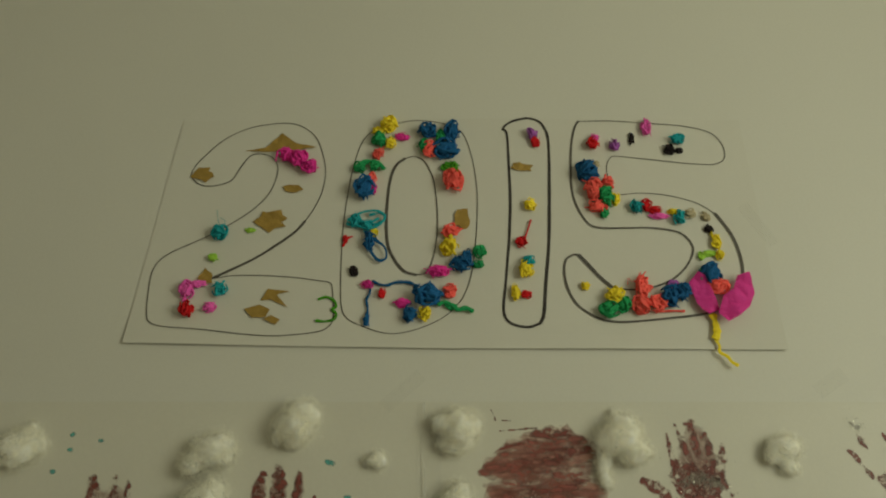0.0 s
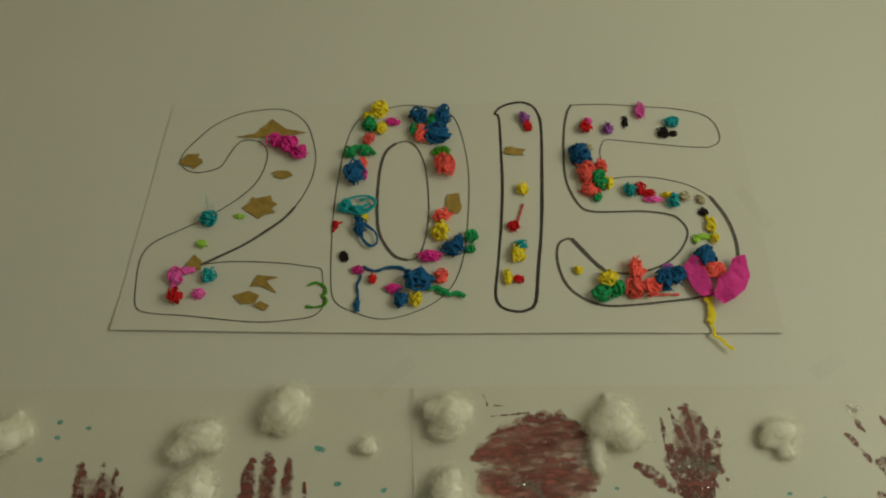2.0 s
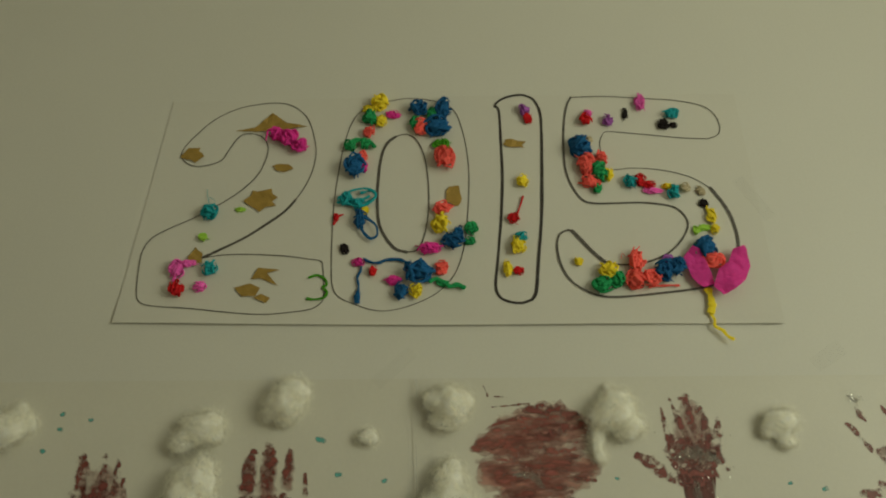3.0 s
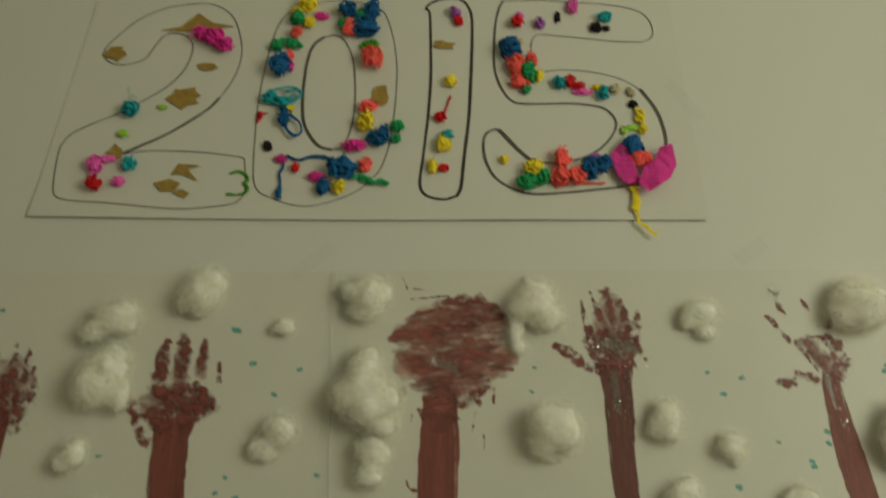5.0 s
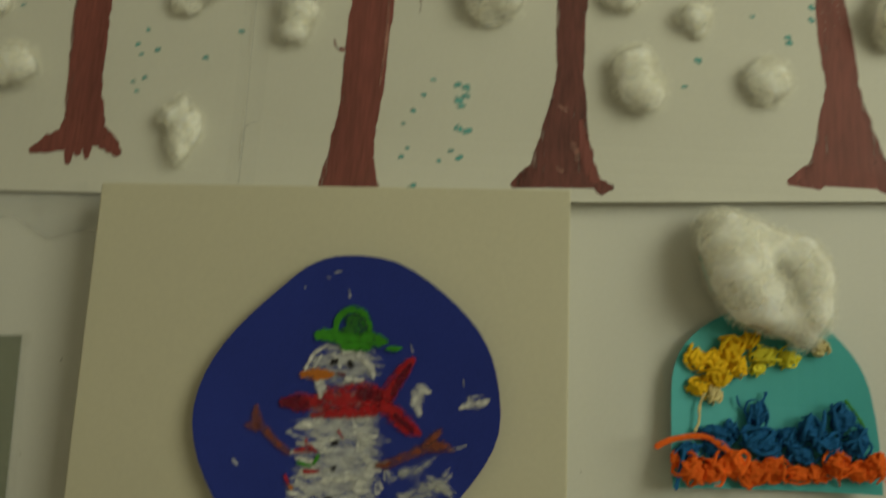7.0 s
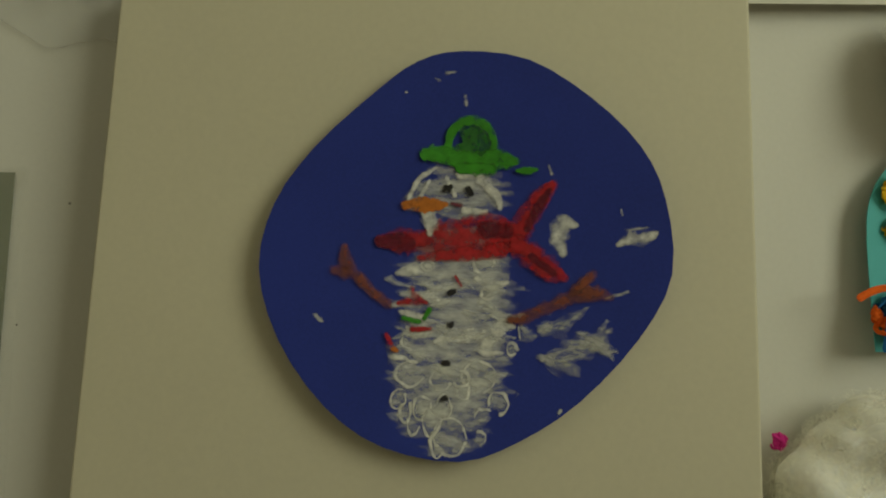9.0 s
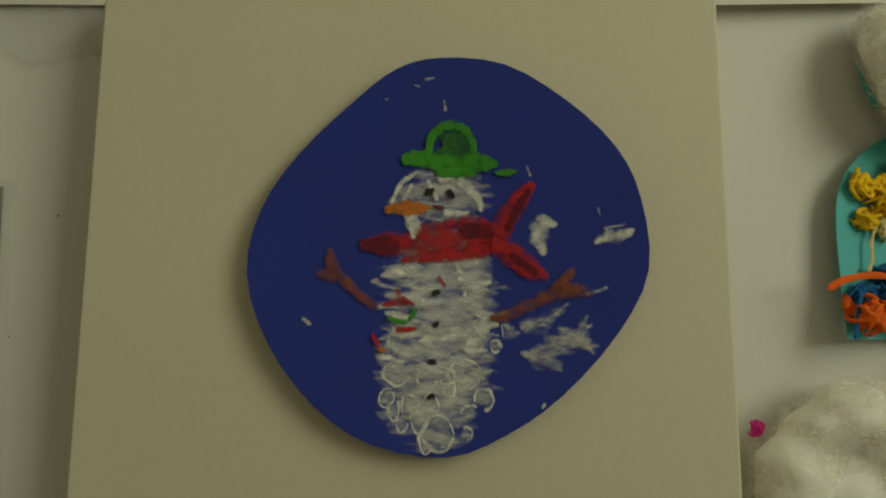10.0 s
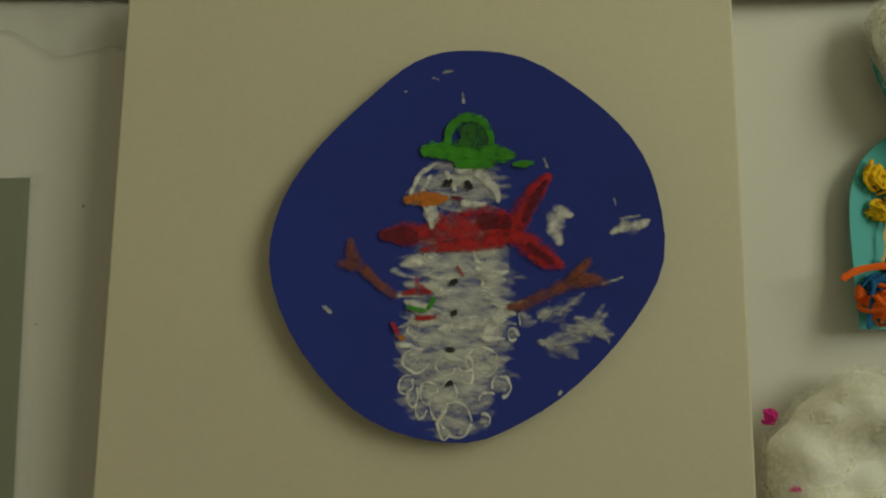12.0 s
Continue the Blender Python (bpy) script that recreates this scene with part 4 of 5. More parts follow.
def fuzz(ob, blobs, seed, length=0.019):
    """The loose outermost fibres of the wool."""
    me = fibres(blobs, seed + 3, length=length)
    me.materials.append(M["fibre"])
    tuft = new("fibre_tuft", me)
    tuft.parent = ob
    tagged(tuft, kind="stuff")


def felted(ob, voxel=0.002, rounds=22):
    m = ob.modifiers.new("felt", "REMESH")
    m.mode, m.voxel_size, m.use_smooth_shade = "VOXEL", voxel, True
    m = ob.modifiers.new("soften", "SMOOTH")
    m.factor, m.iterations = 0.5, rounds
    return ob


def teased(ob, blobs, seed, voxel, rounds, gap):
    """Three thin loose layers of wool over the dense heart."""
    for i, mat in enumerate(M["loose"]):
        lay = part("loose_layer", wool(bmesh.new(), blobs, seed + 31 * (i + 1)), mat, ob, smooth=True)
        felted(lay, voxel, rounds)
        d = lay.modifiers.new("rise", "DISPLACE")
        d.strength, d.mid_level = gap * (0.2 + 0.75 * i), 0


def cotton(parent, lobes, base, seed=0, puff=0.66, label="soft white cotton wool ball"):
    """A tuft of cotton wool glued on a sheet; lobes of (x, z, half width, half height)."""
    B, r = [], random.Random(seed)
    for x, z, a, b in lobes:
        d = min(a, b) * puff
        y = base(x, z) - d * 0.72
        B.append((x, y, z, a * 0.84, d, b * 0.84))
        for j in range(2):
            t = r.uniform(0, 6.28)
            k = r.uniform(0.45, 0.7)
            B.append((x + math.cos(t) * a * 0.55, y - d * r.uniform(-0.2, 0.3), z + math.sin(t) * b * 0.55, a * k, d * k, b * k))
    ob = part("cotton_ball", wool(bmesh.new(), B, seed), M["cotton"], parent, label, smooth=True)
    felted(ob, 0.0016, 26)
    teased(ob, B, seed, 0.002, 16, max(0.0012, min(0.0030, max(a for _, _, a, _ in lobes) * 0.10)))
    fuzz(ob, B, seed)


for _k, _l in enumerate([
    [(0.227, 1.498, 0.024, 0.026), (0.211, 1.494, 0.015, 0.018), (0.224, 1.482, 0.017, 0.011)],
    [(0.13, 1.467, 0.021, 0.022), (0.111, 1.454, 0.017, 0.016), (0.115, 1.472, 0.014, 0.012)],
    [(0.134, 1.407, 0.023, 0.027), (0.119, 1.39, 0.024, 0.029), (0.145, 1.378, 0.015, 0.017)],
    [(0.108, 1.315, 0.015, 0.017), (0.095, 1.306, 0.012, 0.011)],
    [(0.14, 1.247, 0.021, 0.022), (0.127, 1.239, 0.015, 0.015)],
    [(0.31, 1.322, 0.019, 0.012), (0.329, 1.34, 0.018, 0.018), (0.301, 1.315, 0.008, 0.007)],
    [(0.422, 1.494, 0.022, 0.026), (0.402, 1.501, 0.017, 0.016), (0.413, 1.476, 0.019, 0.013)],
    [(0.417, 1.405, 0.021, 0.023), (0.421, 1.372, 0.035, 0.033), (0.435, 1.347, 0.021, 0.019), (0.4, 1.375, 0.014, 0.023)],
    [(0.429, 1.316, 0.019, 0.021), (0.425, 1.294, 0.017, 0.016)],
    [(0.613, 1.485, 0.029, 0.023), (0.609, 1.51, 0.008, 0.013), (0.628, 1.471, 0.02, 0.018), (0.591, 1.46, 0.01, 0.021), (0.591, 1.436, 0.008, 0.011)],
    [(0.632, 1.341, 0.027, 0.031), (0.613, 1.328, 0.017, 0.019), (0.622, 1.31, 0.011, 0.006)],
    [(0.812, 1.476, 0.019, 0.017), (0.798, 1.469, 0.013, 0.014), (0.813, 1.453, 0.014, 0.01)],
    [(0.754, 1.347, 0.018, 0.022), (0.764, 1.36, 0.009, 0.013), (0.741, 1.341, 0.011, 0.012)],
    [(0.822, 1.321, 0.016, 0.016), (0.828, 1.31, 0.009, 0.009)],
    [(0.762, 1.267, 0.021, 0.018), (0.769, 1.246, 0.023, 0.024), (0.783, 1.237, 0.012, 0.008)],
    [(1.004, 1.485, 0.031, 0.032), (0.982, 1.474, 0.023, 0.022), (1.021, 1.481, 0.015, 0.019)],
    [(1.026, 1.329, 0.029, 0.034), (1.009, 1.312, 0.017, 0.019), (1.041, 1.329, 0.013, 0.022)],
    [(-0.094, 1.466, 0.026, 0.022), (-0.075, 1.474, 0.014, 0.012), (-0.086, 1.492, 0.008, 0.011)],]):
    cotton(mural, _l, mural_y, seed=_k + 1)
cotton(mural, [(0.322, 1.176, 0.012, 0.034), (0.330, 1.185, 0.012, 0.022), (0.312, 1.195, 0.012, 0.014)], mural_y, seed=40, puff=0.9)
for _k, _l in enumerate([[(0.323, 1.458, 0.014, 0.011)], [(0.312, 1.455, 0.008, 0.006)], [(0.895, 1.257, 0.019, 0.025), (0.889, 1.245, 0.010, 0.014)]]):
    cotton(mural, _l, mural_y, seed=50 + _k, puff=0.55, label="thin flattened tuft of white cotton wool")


def tape(parent, a, b, width, base, off=0.0016):
    """A strip of clear sticky tape."""
    d = (Vector(b) - Vector(a)).normalized()
    n = Vector((-d.y, d.x)) * width / 2
    q = [Vector(a) + n, Vector(a) - n, Vector(b) - n, Vector(b) + n]
    s = lambda x, z: base(x, z) - off - 0.0005 * noise.noise((x * 90, 1, z * 90))
    part("clear_tape", sheet(bmesh.new(), [tuple(p) for p in q], s, 0.0001, 0.008), M["film"], parent, "glossy strip of clear tape")


tape(mural, (0.329, 1.522), (0.374, 1.563), 0.018, lambda x, z: WALL_Y - 0.004)
tape(mural, (0.386, 1.118), (0.383, 1.528), 0.030, mural_y, 0.0026)
tape(mural, (0.866, 1.545), (0.905, 1.57), 0.02, lambda x, z: WALL_Y - 0.004)
tape(mural, (0.18, 1.096), (0.235, 1.118), 0.02, lambda x, z: mural_y(x, max(z, 1.115)), 0.002)
# highlights of the taped seam, drawn as thin white strokes
for _k, _p in enumerate([[(0.383, 1.155, 0.0012), (0.384, 1.172, 0.0026), (0.385, 1.19, 0.0014), (0.398, 1.197, 0.0007)],
                         [(0.379, 1.508, 0.001), (0.378, 1.528, 0.0022)], [(0.385, 1.12, 0.0007), (0.382, 1.3, 0.0010), (0.379, 1.45, 0.0008)]]):
    stroke("tape_crease", _p, lambda x, z: min(mural_y(x, min(z, 1.52)), WALL_Y - 0.004), 0.0012, M["seam_glint"], mural, "painted white highlight on clear tape", seed=_k, rough=0.4)
tape(poster, (0.815, 1.81), (0.85, 1.75), 0.018, poster_y, 0.0016)

for _p in ([(0.684, 1.436, 0.012), (0.706, 1.44, 0.022), (0.73, 1.434, 0.012)], [(0.702, 1.405, 0.01), (0.703, 1.378, 0.012), (0.704, 1.36, 0.006)], [(0.95, 1.405, 0.008), (0.951, 1.385, 0.007), (0.953, 1.365, 0.005)],
           [(0.494, 1.416, 0.006), (0.514, 1.414, 0.012), (0.525, 1.402, 0.006)], [(0.9, 1.508, 0.004), (0.908, 1.503, 0.008)]):
    stroke("glitter_glue", _p, mural_y, 0.0036, M["glue"], mural, "dried grey glitter glue", rough=0.3, seed=_p[0][0] * 99)

# glitter on the crowns of two trees
_r = random.Random(5)
bm = bmesh.new()
for _ in range(300):
    cx, cz, sx, sz = _r.choice([(0.707, 1.435, 0.022, 0.014), (0.706, 1.385, 0.01, 0.03), (0.954, 1.39, 0.008, 0.014), (0.955, 1.35, 0.008, 0.02), (0.505, 1.418, 0.012, 0.004), (0.905, 1.505, 0.006, 0.006)])
    x, z = _r.gauss(cx, sx), _r.gauss(cz, sz)
    bmesh.ops.create_circle(bm, cap_ends=True, segments=4, radius=_r.uniform(0.0003, 0.0008),
                            matrix=pose(x, mural_y(x, z) - 0.0042, z, 90 + _r.uniform(-35, 35), _r.uniform(0, 90), _r.uniform(-35, 35)))
tagged(part("glitter", bm, M["glint"], mural, "scattered silver glitter flecks"), kind="stuff")

# crinkled clear plastic hanging out under the mural
def crinkle(x, z):
    return WALL_Y - 0.0025 - 0.006 * abs(noise.noise((x * 55, 8, z * 22))) - 0.003 * abs(noise.noise((x * 120, 3, z * 60)))


film = thing("plastic_film", "crinkled clear plastic film hanging under the paper mural", "plastic film", at=(0.15, WALL_Y, 1.07))
part("film_sheet", sheet(bmesh.new(), [(0.03, 1.112), (0.03, 1.085), (0.08, 1.092), (0.12, 1.078), (0.16, 1.088), (0.2, 1.066), (0.24, 1.078), (0.262, 1.07), (0.262, 1.114)], crinkle, 0.0001, 0.004), M["crinkle"], film, smooth=True)

# ---- the cream board with the snowman ----
BOARD_Y = 0.9475


def board_y(x):
    return 0.955 - 0.015 * (x - 0.27) / 0.435


board = thing("cream_board", "thick cream painted board mounted on the wall", "board", at=(0.487, WALL_Y, 0.62))
bm = bmesh.new()
box(bm, -0.2182, 0.2182, BOARD_Y, WALL_Y - 0.0002, -0.62, 0)
bmesh.ops.bevel(bm, geom=bm.edges[:], offset=0.0022, segments=3, profile=0.6, affect="EDGES")
bmesh.ops.transform(bm, matrix=Matrix.Translation((0.4855, 0, 1.1215)) @ pose(0, 0, 0, 0, -1.3, 0), verts=bm.verts)
for _v in bm.verts:
    if _v.co.y < 0.97:
        _v.co.y += board_y(_v.co.x) - BOARD_Y
part("panel", bm, M["board"], board)

DX, DZ = 0.519, 0.922


def disc_y(x, z):
    r2 = ((x - DX) / 0.13) ** 2 + ((z - DZ) / 0.13) ** 2
    return board_y(x) - 0.0012 - 0.0105 * min(r2, 1.3) ** 0.8


picture = thing("snowman_picture", "round navy card painted with a snowman in hat and scarf", "picture", at=(DX, BOARD_Y, 0.79))
_disc = spline([(0.514, 1.052), (0.557, 1.048), (0.598, 1.024), (0.630, 0.993), (0.646, 0.959), (0.6505, 0.912), (0.631, 0.871), (0.596, 0.831),
                (0.561, 0.806), (0.525, 0.792), (0.478, 0.798), (0.441, 0.82), (0.409, 0.859), (0.393, 0.903), (0.399, 0.945), (0.422, 0.984), (0.459, 1.023), (0.485, 1.044)], 3, True)
part("round_card", sheet(bmesh.new(), [(1.0229 * p[0] - 0.0147, 1.0235 * p[1] - 0.021) for p in _disc], disc_y, 0.0012, 0.012), M["navy"], picture, "navy blue cut-out card")
_lift = [0.0016]


def dab(name, mat, pts, label="", rough=0.22, grain=300, **kw):
    _lift[0] += 0.000012
    pts = [(1.0229 * x - 0.0147, 1.0235 * z - 0.021, 1.02 * w) for x, z, w in pts]
    return stroke(name, pts, disc_y, _lift[0], M[mat], picture, label, rough=rough, grain=grain, seed=_lift[0] * 1e5, **kw)


for _p in ([(0.584, 0.923, 0.006), (0.581, 0.933, 0.014), (0.584, 0.942, 0.014), (0.591, 0.941, 0.005)],
           [(0.618, 0.930, 0.004), (0.626, 0.934, 0.010), (0.633, 0.934, 0.012), (0.641, 0.938, 0.003)]):
    dab("white_dab", "snow_thick", _p, "dab of white paint", fall=1.8, across=6)
for _p in ([(0.623, 0.939, 0.003), (0.635, 0.941, 0.003)], 
           [(0.571, 0.874, 0.005), (0.578, 0.876, 0.004)], [(0.612, 0.896, 0.005), (0.624, 0.9, 0.003)], [(0.497, 1.033, 0.003), (0.5, 1.032, 0.003)],
           [(0.504, 1.037, 0.004), (0.51, 1.038, 0.002)], [(0.517, 1.023, 0.003), (0.518, 1.017, 0.003)], [(0.431, 0.875, 0.005), (0.435, 0.872, 0.003)], [(0.478, 1.023, 0.002), (0.479, 1.023, 0.002)],
           [(0.619, 0.952, 0.002), (0.62, 0.948, 0.002)], [(0.573, 0.979, 0.003), (0.575, 0.974, 0.003)], [(0.584, 0.824, 0.003), (0.585, 0.826, 0.003)], [(0.558, 0.875, 0.002), (0.559, 0.868, 0.002)]):
    dab("white_smear", "snow", _p, "smear of thin white paint", fall=1.5)
dab("snowman_body", "snow", [(0.520, 0.914, 0.076), (0.520, 0.89, 0.080), (0.519, 0.868, 0.076), (0.516, 0.848, 0.086), (0.513, 0.830, 0.076)], "sponge-printed white snowman body", across=10, fall=4)
dab("snowman_head", "snow", [(0.488, 0.953, 0.016), (0.500, 0.958, 0.034), (0.515, 0.96, 0.040), (0.535, 0.959, 0.036)], "brushed white snowman head", across=8)
_r = random.Random(11)
# round sponge prints: a thin disc of paint with a thicker rim
for _x, _z, _a, _b, _s, _n in (
        (0.5344, 0.9147, 0.0073, 0.0067, 0, 6.3),
        (0.4992, 0.911, 0.0042, 0.0031, 0.5, 5),
        (0.5376, 0.8947, 0.0042, 0.0035, 2, 5),
        (0.5542, 0.8613, 0.0031, 0.0042, 0, 5.5),
        (0.4903, 0.8634, 0.005, 0.0058, 1, 4),
        (0.486, 0.8272, 0.0046, 0.0062, 1, 5.8),
        (0.4908, 0.82, 0.0033, 0.0066, 2.5, 4.5),
        (0.501, 0.8225, 0.0058, 0.0077, 0, 5),
        (0.5073, 0.815, 0.0054, 0.0087, 2.5, 4),
        (0.5139, 0.8233, 0.005, 0.0073, 5, 4),
        (0.519, 0.8062, 0.0096, 0.0108, 0, 6),
        (0.5121, 0.8015, 0.0046, 0.0077, 2, 3.5),
        (0.5472, 0.8279, 0.0058, 0.0067, 5, 4.6),
        (0.539, 0.8194, 0.0058, 0.0046, 0.8, 2.6),
        (0.5111, 0.8398, 0.0062, 0.0069, 1.5, 4.5),
        (0.5257, 0.8337, 0.0039, 0.0054, 3, 4),
        (0.5349, 0.8432, 0.0106, 0.0096, 5, 5),
        (0.4919, 0.843, 0.0087, 0.0077, 1, 5),
        (0.5365, 0.8067, 0.0039, 0.0035, 5, 3),
        (0.4963, 0.8129, 0.0039, 0.0067, 2.8, 3.2),
        (0.5237, 0.841, 0.0058, 0.0048, 4, 4)):
    dab("sponge_print", "snow", [(_x - _a * 0.35, _z, _b * 1.9), (_x + _a * 0.35, _z, _b * 1.9)], n=4, rough=0.3)
    dab("sponge_rim", "snow_thick", [(_x + math.cos(_s + _n * k / 8) * _a * _r.uniform(0.85, 1.1), _z + math.sin(_s + _n * k / 8) * _b * _r.uniform(0.85, 1.1), _r.uniform(0.0007, 0.0034)) for k in range(9)], n=4, rough=0.35)
# feathered smears beside the arm
for _p in (
        [(0.5738, 0.873, 0.0027), (0.585, 0.8776, 0.005), (0.5992, 0.8887, 0.0017)],
        [(0.5739, 0.8562, 0.0027), (0.5926, 0.8641, 0.005), (0.6179, 0.8629, 0.0017)],
        [(0.5814, 0.8545, 0.0027), (0.6001, 0.8615, 0.005), (0.6142, 0.8769, 0.0017)],
        [(0.5842, 0.8528, 0.0027), (0.5908, 0.8511, 0.005), (0.5955, 0.8466, 0.0017)],
        [(0.5717, 0.858, 0.0027), (0.5814, 0.8527, 0.005), (0.5889, 0.8534, 0.0017)],
        [(0.5907, 0.8669, 0.0027), (0.6039, 0.8691, 0.005), (0.6114, 0.8806, 0.0017)],
        [(0.5606, 0.8745, 0.0027), (0.5635, 0.8699, 0.005), (0.5682, 0.87, 0.0017)],
        [(0.5832, 0.8789, 0.0027), (0.5738, 0.8758, 0.005), (0.571, 0.8729, 0.0017)],
        [(0.5963, 0.8727, 0.0027), (0.6095, 0.8655, 0.005), (0.6151, 0.8582, 0.0017)]):
    dab("white_smear", "haze", [(x, z, w * 3.0) for x, z, w in _p], "smear of thin white paint", rough=0.4, across=8, fall=1.2)
for _i in range(46):
    z = _r.uniform(0.838, 0.916)
    x, rr = 0.517 + _r.uniform(-0.034, 0.034), _r.uniform(0.003, 0.008)
    pts = [(x - rr * 1.3, z + _r.uniform(-0.004, 0.004), _r.uniform(0.002, 0.006)), (x, z, _r.uniform(0.004, 0.013)), (x + rr * 1.3, z + _r.uniform(-0.004, 0.004), _r.uniform(0.001, 0.004))]
    dab("sponge_print", "snow_thick" if _i % 3 == 0 else "snow", pts, n=4, rough=0.4, fall=1.6, across=6)
for _p in ([(0.484, 0.952, 0.003), (0.49, 0.966, 0.004), (0.5, 0.974, 0.003)], [(0.492, 0.955, 0.004), (0.497, 0.966, 0.003)], [(0.53, 0.968, 0.008), (0.541, 0.958, 0.007), (0.543, 0.95, 0.004)],
           [(0.516, 0.97, 0.006), (0.53, 0.972, 0.005)], [(0.52, 0.948, 0.006), (0.534, 0.947, 0.004)], [(0.498, 0.944, 0.011), (0.5, 0.937, 0.010), (0.499, 0.931, 0.004)], [(0.508, 0.968, 0.004), (0.514, 0.957, 0.004)]):
    dab("brush_mark", "snow_thick", _p)
dab("scarf", "scarf", [(0.468, 0.925, 0.008), (0.481, 0.926, 0.017), (0.492, 0.926, 0.014), (0.507, 0.929, 0.021), (0.522, 0.931, 0.026), (0.54, 0.934, 0.026), (0.553, 0.932, 0.018)], "red painted scarf", across=6)
dab("scarf", "scarf", [(0.494, 0.916, 0.005), (0.522, 0.920, 0.011), (0.544, 0.923, 0.011)], "red painted scarf")
dab("scarf_end", "scarf", [(0.547, 0.926, 0.011), (0.553, 0.932, 0.016), (0.56, 0.943, 0.015), (0.569, 0.958, 0.013), (0.576, 0.967, 0.006)], "red painted scarf end", across=6)
dab("scarf_end", "scarf", [(0.553, 0.928, 0.015), (0.564, 0.921, 0.016), (0.576, 0.912, 0.015), (0.585, 0.907, 0.006)], "red painted scarf end", across=6)
for _p in ([(0.561, 0.938, 0.006), (0.568, 0.953, 0.007), (0.574, 0.963, 0.004)], [(0.564, 0.92, 0.005), (0.578, 0.910, 0.006)], [(0.468, 0.925, 0.008), (0.485, 0.925, 0.012)], [(0.535, 0.936, 0.012), (0.548, 0.936, 0.010)]):
    dab("scarf_shading", "scarf_dark", _p)
dab("snowman_chin", "snow_thick", [(0.497, 0.943, 0.010), (0.5, 0.937, 0.010), (0.499, 0.931, 0.004)])
dab("nose", "carrot", [(0.482, 0.949, 0.006), (0.492, 0.95, 0.010), (0.501, 0.95, 0.009), (0.508, 0.951, 0.004)], "orange painted nose")
dab("mouth", "scarf_dark", [(0.512, 0.952, 0.002), (0.518, 0.951, 0.003)])
dab("hat_crown", "hat_thin", [(0.518, 0.998, 0.008), (0.523, 0.994, 0.026), (0.524, 0.985, 0.028)], "thin green paint of the hat", across=6)
dab("hat_crown", "hat", [(0.508, 0.985, 0.005), (0.509, 0.996, 0.006), (0.515, 1.004, 0.007), (0.523, 1.0065, 0.007), (0.532, 1.003, 0.006), (0.537, 0.994, 0.005), (0.537, 0.987, 0.005)], "green painted hat")
dab("hat_brim", "hat", [(0.494, 0.983, 0.009), (0.502, 0.984, 0.012), (0.521, 0.980, 0.012), (0.539, 0.981, 0.015), (0.551, 0.981, 0.007)], "green painted hat brim", across=6)
dab("hat_brim", "hat", [(0.517, 0.975, 0.008), (0.536, 0.975, 0.009)])
dab("hat_brim", "hat", [(0.553, 0.975, 0.003), (0.56, 0.975, 0.0055), (0.565, 0.976, 0.003)])
for _p in ([(0.507, 0.96, 0.003), (0.508, 0.962, 0.0035)], [(0.511, 0.963, 0.003), (0.51, 0.96, 0.003)], [(0.522, 0.962, 0.004), (0.524, 0.959, 0.0045)]):
    dab("eye", "coal", _p)
for _p in ([(0.514, 0.894, 0.004), (0.5165, 0.895, 0.0038)], [(0.515, 0.874, 0.004), (0.5162, 0.8745, 0.004)], [(0.513, 0.85, 0.004), (0.515, 0.8505, 0.004)], [(0.513, 0.828, 0.003), (0.515, 0.829, 0.004)]):
    dab("button", "coal", _p, "black painted button")
for _p in ([(0.446, 0.92, 0.005), (0.447, 0.91, 0.010), (0.456, 0.901, 0.008), (0.467, 0.891, 0.007), (0.476, 0.885, 0.007)], [(0.44, 0.905, 0.007), (0.448, 0.903, 0.008)],
           [(0.552, 0.879, 0.005), (0.56, 0.881, 0.009), (0.574, 0.887, 0.009), (0.588, 0.895, 0.010), (0.603, 0.898, 0.010), (0.613, 0.896, 0.006)], [(0.59, 0.898, 0.006), (0.597, 0.905, 0.007), (0.603, 0.911, 0.005)]):
    dab("stick_arm", "bark", _p, "brown painted stick arm")
for _m, _p in (("scarf", [(0.482, 0.886, 0.003), (0.488, 0.887, 0.006), (0.494, 0.887, 0.004)]), ("scarf", [(0.49, 0.896, 0.003), (0.493, 0.89, 0.005), (0.5, 0.887, 0.003)]),
               ("scarf", [(0.492, 0.87, 0.004), (0.503, 0.871, 0.003)]), ("scarf", [(0.476, 0.866, 0.003), (0.479, 0.86, 0.004)]), ("scarf", [(0.517, 0.905, 0.002), (0.521, 0.899, 0.002)]),
               ("hat", [(0.499, 0.877, 0.003), (0.502, 0.883, 0.004)]), ("hat", [(0.486, 0.877, 0.004), (0.496, 0.875, 0.003)]), ("carrot", [(0.481, 0.857, 0.004), (0.483, 0.856, 0.003)])):
    dab("colour_splash", _m, _p)


# ---- the turquoise arch card ----
def arch_y(x, z):
    r = ((x - 0.892) / 0.09) ** 2
    return WALL_Y - 0.003 - 0.013 * min(r, 1.2) - 0.006 * min(max((0.95 - z) / 0.08, 0), 1)


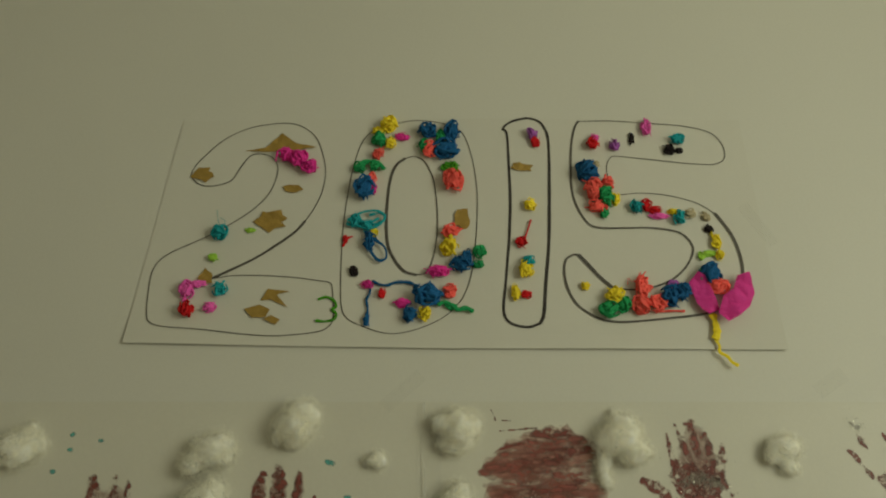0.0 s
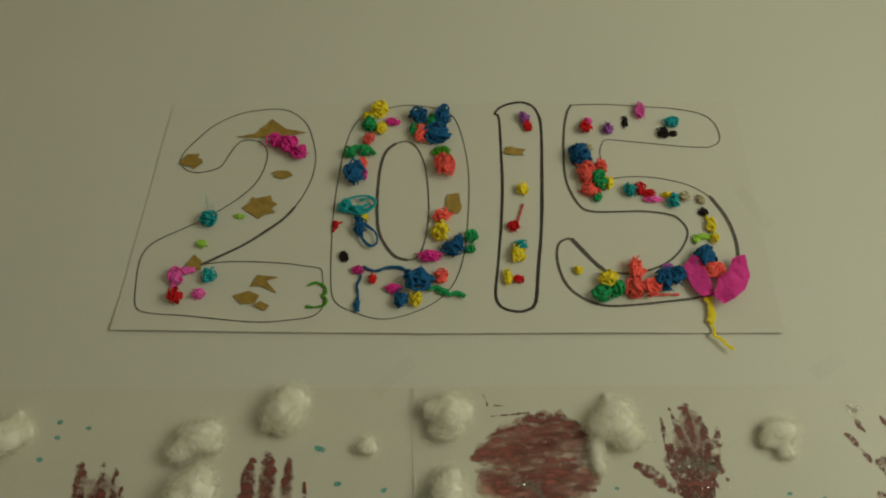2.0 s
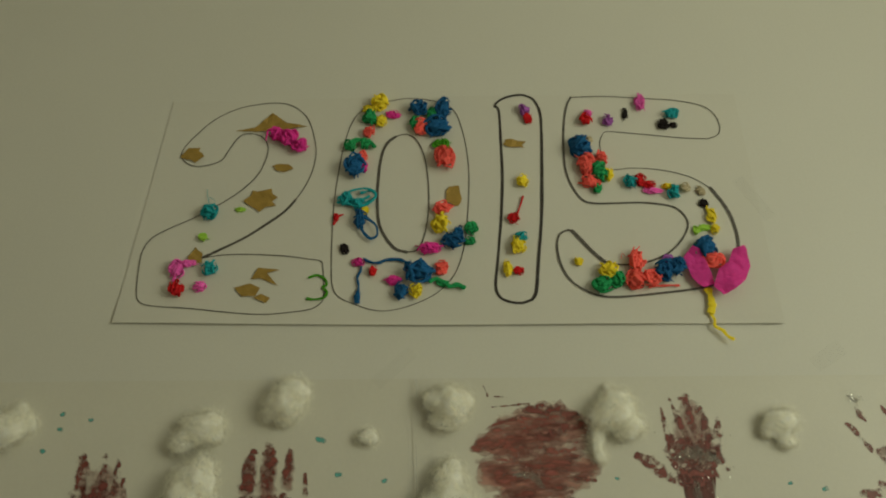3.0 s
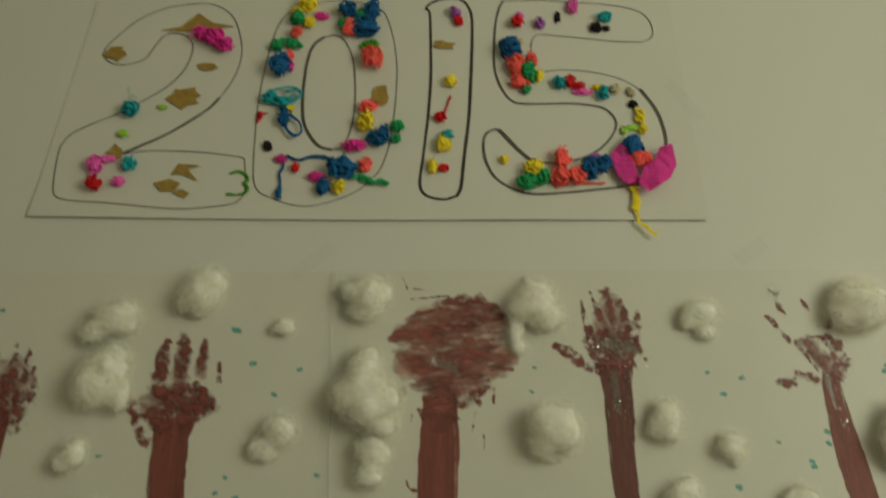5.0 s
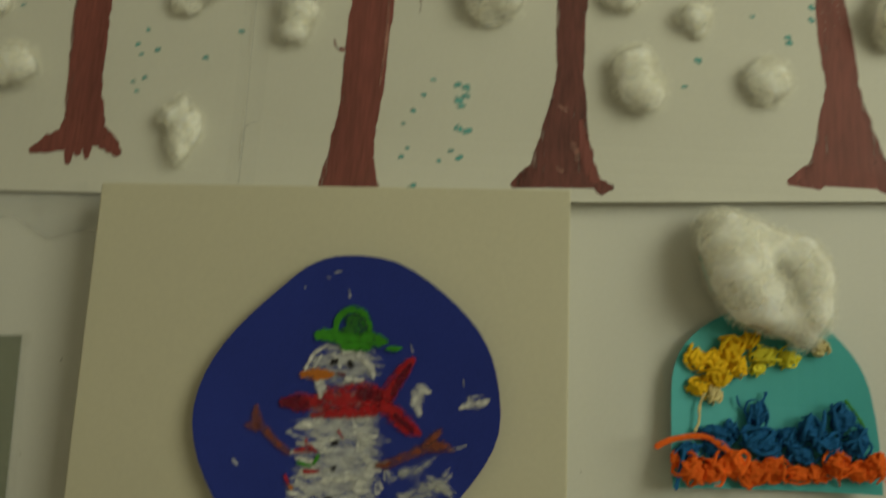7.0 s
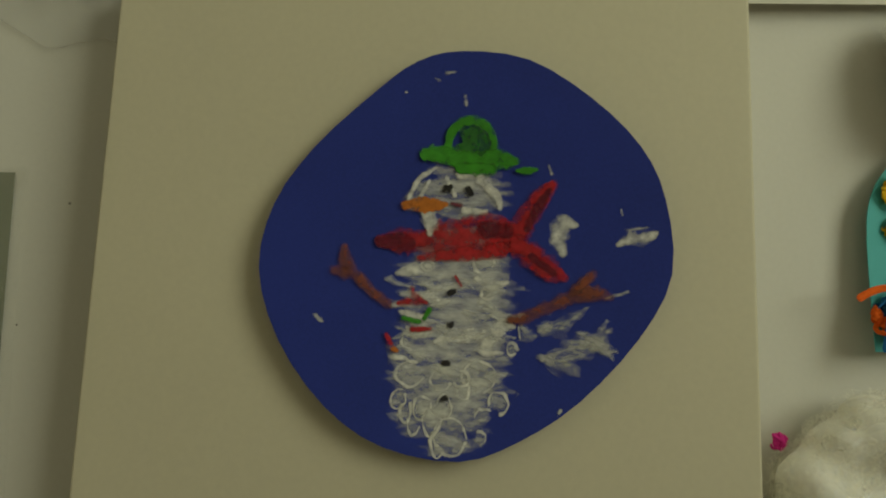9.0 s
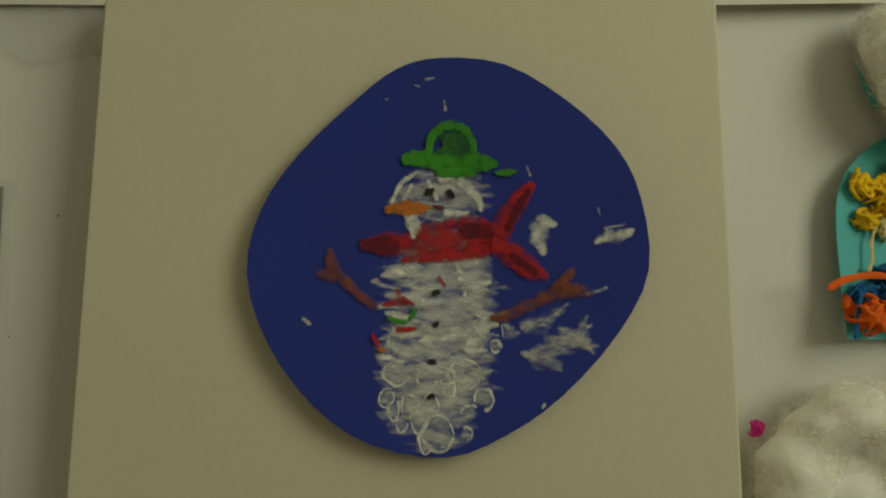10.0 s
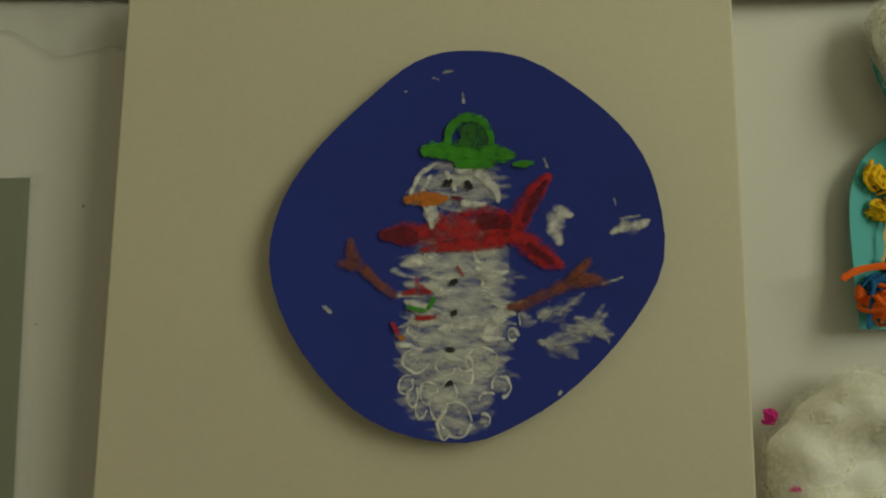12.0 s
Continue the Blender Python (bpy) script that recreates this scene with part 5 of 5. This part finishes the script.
arch = thing("arch_card", "turquoise arched card with crepe paper rows and cotton cloud", "card", at=(0.892, WALL_Y, 0.873))
_a = spline([(0.804, 0.874), (0.803, 0.915), (0.803, 0.954), (0.805, 0.977), (0.814, 0.998), (0.831, 1.016), (0.854, 1.03), (0.878, 1.037), (0.908, 1.036), (0.934, 1.027), (0.956, 1.008), (0.972, 0.981), (0.979, 0.947), (0.981, 0.91), (0.981, 0.880)], 3)
part("arch_sheet", sheet(bmesh.new(), [tuple(p)[:2] for p in _a], arch_y, 0.0008, 0.012), M["cyan"], arch, "turquoise card")
scraps(arch, "amber", [(0.823, 0.988, 0.02, 0.022), (0.84, 0.986, 0.022, 0.021), (0.857, 0.998, 0.024, 0.025), (0.872, 1.006, 0.022, 0.02), (0.845, 0.974, 0.027, 0.025), (0.826, 0.961, 0.022, 0.018), (0.862, 0.983, 0.022, 0.022)], arch_y, 0.75, folds=9, grow=1.14)
scraps(arch, "pale", [(0.841, 0.957, 0.017, 0.022), (0.934, 1.002, 0.017, 0.019)], arch_y, 0.75, folds=9, grow=1.14)
scraps(arch, "lemon", [(0.887, 0.994, 0.029, 0.021), (0.908, 0.993, 0.022, 0.019), (0.881, 0.982, 0.015, 0.015)], arch_y, 0.7, folds=9, grow=1.14)
scraps(arch, "blue", [(0.817, 0.907, 0.024, 0.018), (0.841, 0.921, 0.029, 0.024), (0.843, 0.909, 0.022, 0.016), (0.879, 0.941, 0.02, 0.029), (0.879, 0.919, 0.034, 0.029), (0.905, 0.923, 0.024, 0.019)], arch_y, 0.75, folds=9, grow=1.14)
scraps(arch, "blue", [(0.924, 0.931, 0.028, 0.029), (0.938, 0.921, 0.028, 0.023), (0.95, 0.941, 0.024, 0.029), (0.962, 0.923, 0.023, 0.029), (0.915, 0.909, 0.026, 0.02), (0.857, 0.925, 0.015, 0.019), (0.89, 0.908, 0.022, 0.018), (0.945, 0.908, 0.03, 0.018)], arch_y, 0.75, folds=9, grow=1.14)
scraps(arch, "orange", [(0.818, 0.891, 0.029, 0.029), (0.836, 0.889, 0.026, 0.024), (0.855, 0.898, 0.029, 0.03), (0.874, 0.892, 0.029, 0.026), (0.893, 0.895, 0.026, 0.024), (0.914, 0.893, 0.03, 0.018), (0.943, 0.902, 0.025, 0.028), (0.961, 0.897, 0.028, 0.02), (0.975, 0.904, 0.021, 0.028), (0.928, 0.894, 0.02, 0.018), (0.805, 0.9, 0.01, 0.014)], arch_y, 0.8, folds=9, grow=1.14)
strand(arch, "orange", [(0.785, 0.908), (0.801, 0.916), (0.828, 0.92), (0.844, 0.914), (0.861, 0.901)], 0.0075, arch_y, 21, 0.014, flat=0.3)
strand(arch, "pale", [(0.834, 0.961), (0.828, 0.946), (0.827, 0.932), (0.823, 0.923)], 0.004, arch_y, 22, 0.008)
strand(arch, "leaf", [(0.955, 0.959), (0.964, 0.946), (0.969, 0.935)], 0.004, arch_y, 23, 0.004)
strand(arch, "blue", [(0.813, 0.907), (0.808, 0.89), (0.804, 0.873)], 0.005, arch_y, 24, 0.012)
strand(arch, "blue", [(0.862, 0.957), (0.865, 0.948), (0.874, 0.94)], 0.003, arch_y, 25, 0.006)
strand(arch, "blue", [(0.878, 0.945), (0.886, 0.955), (0.888, 0.962)], 0.004, arch_y, 26, 0.006)


def cloud(parent, blobs, seed, name, label):
    ob = part(name, wool(bmesh.new(), blobs, seed), M["cotton"], parent, label, smooth=True)
    felted(ob, 0.0025, 45)
    teased(ob, blobs, seed, 0.0025, 36, 0.0014)
    fuzz(ob, blobs, seed, 0.010)
    return ob


cloud(arch, [(0.844, 0.978, 1.106, 0.022, 0.018, 0.018), (0.850, 0.970, 1.090, 0.027, 0.024, 0.030), (0.858, 0.966, 1.066, 0.028, 0.027, 0.030), (0.872, 0.966, 1.042, 0.029, 0.026, 0.024),
             (0.868, 0.974, 1.100, 0.022, 0.018, 0.016), (0.892, 0.976, 1.091, 0.026, 0.017, 0.016), (0.912, 0.974, 1.080, 0.022, 0.019, 0.021), (0.924, 0.972, 1.060, 0.016, 0.021, 0.028),
             (0.922, 0.972, 1.036, 0.017, 0.021, 0.026), (0.915, 0.976, 1.014, 0.013, 0.015, 0.015), (0.893, 0.982, 1.058, 0.034, 0.012, 0.034), (0.895, 0.973, 1.026, 0.026, 0.018, 0.015)],
      70, "cotton_cloud", "folded white cotton wool pad")
part("paper_strip", sheet(bmesh.new(), [(0.828, 1.084), (0.834, 1.074), (0.840, 1.061), (0.845, 1.046), (0.839, 1.050), (0.833, 1.065)], lambda x, z: 0.9915 - 0.1 * (x - 0.824), 0.0006, 0.006), M["cyan"], arch, "narrow turquoise paper strip behind the cotton cloud")
scraps(arch, "teal", [(0.885, 1.104, 0.012, 0.008)], lambda x, z: 0.985, 0.5)

# ---- the lower cotton cloud beside the board ----
low = thing("cotton_pad", "bunched white cotton wool pad with red tissue scraps on the wall", "decoration", at=(0.78, WALL_Y, 0.74))
cloud(low, [(x + 0.009, y, z, a, b, c) for x, y, z, a, b, c in [(0.752, 0.975, 0.785, 0.026, 0.024, 0.026), (0.770, 0.972, 0.812, 0.026, 0.024, 0.016), (0.792, 0.970, 0.822, 0.030, 0.028, 0.022), (0.822, 0.972, 0.808, 0.026, 0.026, 0.032), (0.790, 0.980, 0.780, 0.036, 0.020, 0.034),
            (0.757, 0.974, 0.745, 0.024, 0.024, 0.028), (0.800, 0.972, 0.742, 0.040, 0.026, 0.024), (0.742, 0.978, 0.768, 0.018, 0.018, 0.020)]], 80, "cotton_cloud", "bunched white cotton wool")
scraps(low, "magenta", [(0.739, 0.811, 0.013, 0.016), (0.750, 0.764, 0.021, 0.006), (0.765, 0.757, 0.02, 0.006)], lambda x, z: 0.962 if z < 0.8 else 0.985, 0.6)

# ---- the grey sheet ----
grey = thing("grey_sheet", "grey-green sheet in a clear sleeve taped to the wall", "sheet", at=(0.08, WALL_Y, 0.715))
_g = lambda x, z: WALL_Y - 0.0012 - 0.0006 * (1 + noise.noise((x * 9, 3, z * 9)))
part("card", sheet(bmesh.new(), [(-0.023, 0.960), (-0.008, 0.710), (0.202, 0.716), (0.187, 0.971)], _g, 0.0005, 0.03), M["grey_card"], grey)
tape(grey, (0.187, 0.975), (0.208, 0.712), 0.014, _g, 0.0009)
tape(grey, (0.176, 0.966), (0.198, 0.968), 0.014, _g, 0.0013)
bm = bmesh.new()
bmesh.ops.create_uvsphere(bm, u_segments=14, v_segments=8, radius=0.0055, matrix=Matrix.LocRotScale((0.176, _g(0.176, 0.803) - 0.001, 0.803), None, (1, 0.45, 1)))
box(bm, 0.1752, 0.1768, _g(0.176, 0.803) - 0.0044, _g(0.176, 0.803) - 0.003, 0.799, 0.807)
part("pin_head", bm, M["metal"], grey, "dull metal pin head", smooth=True)

merge_all()
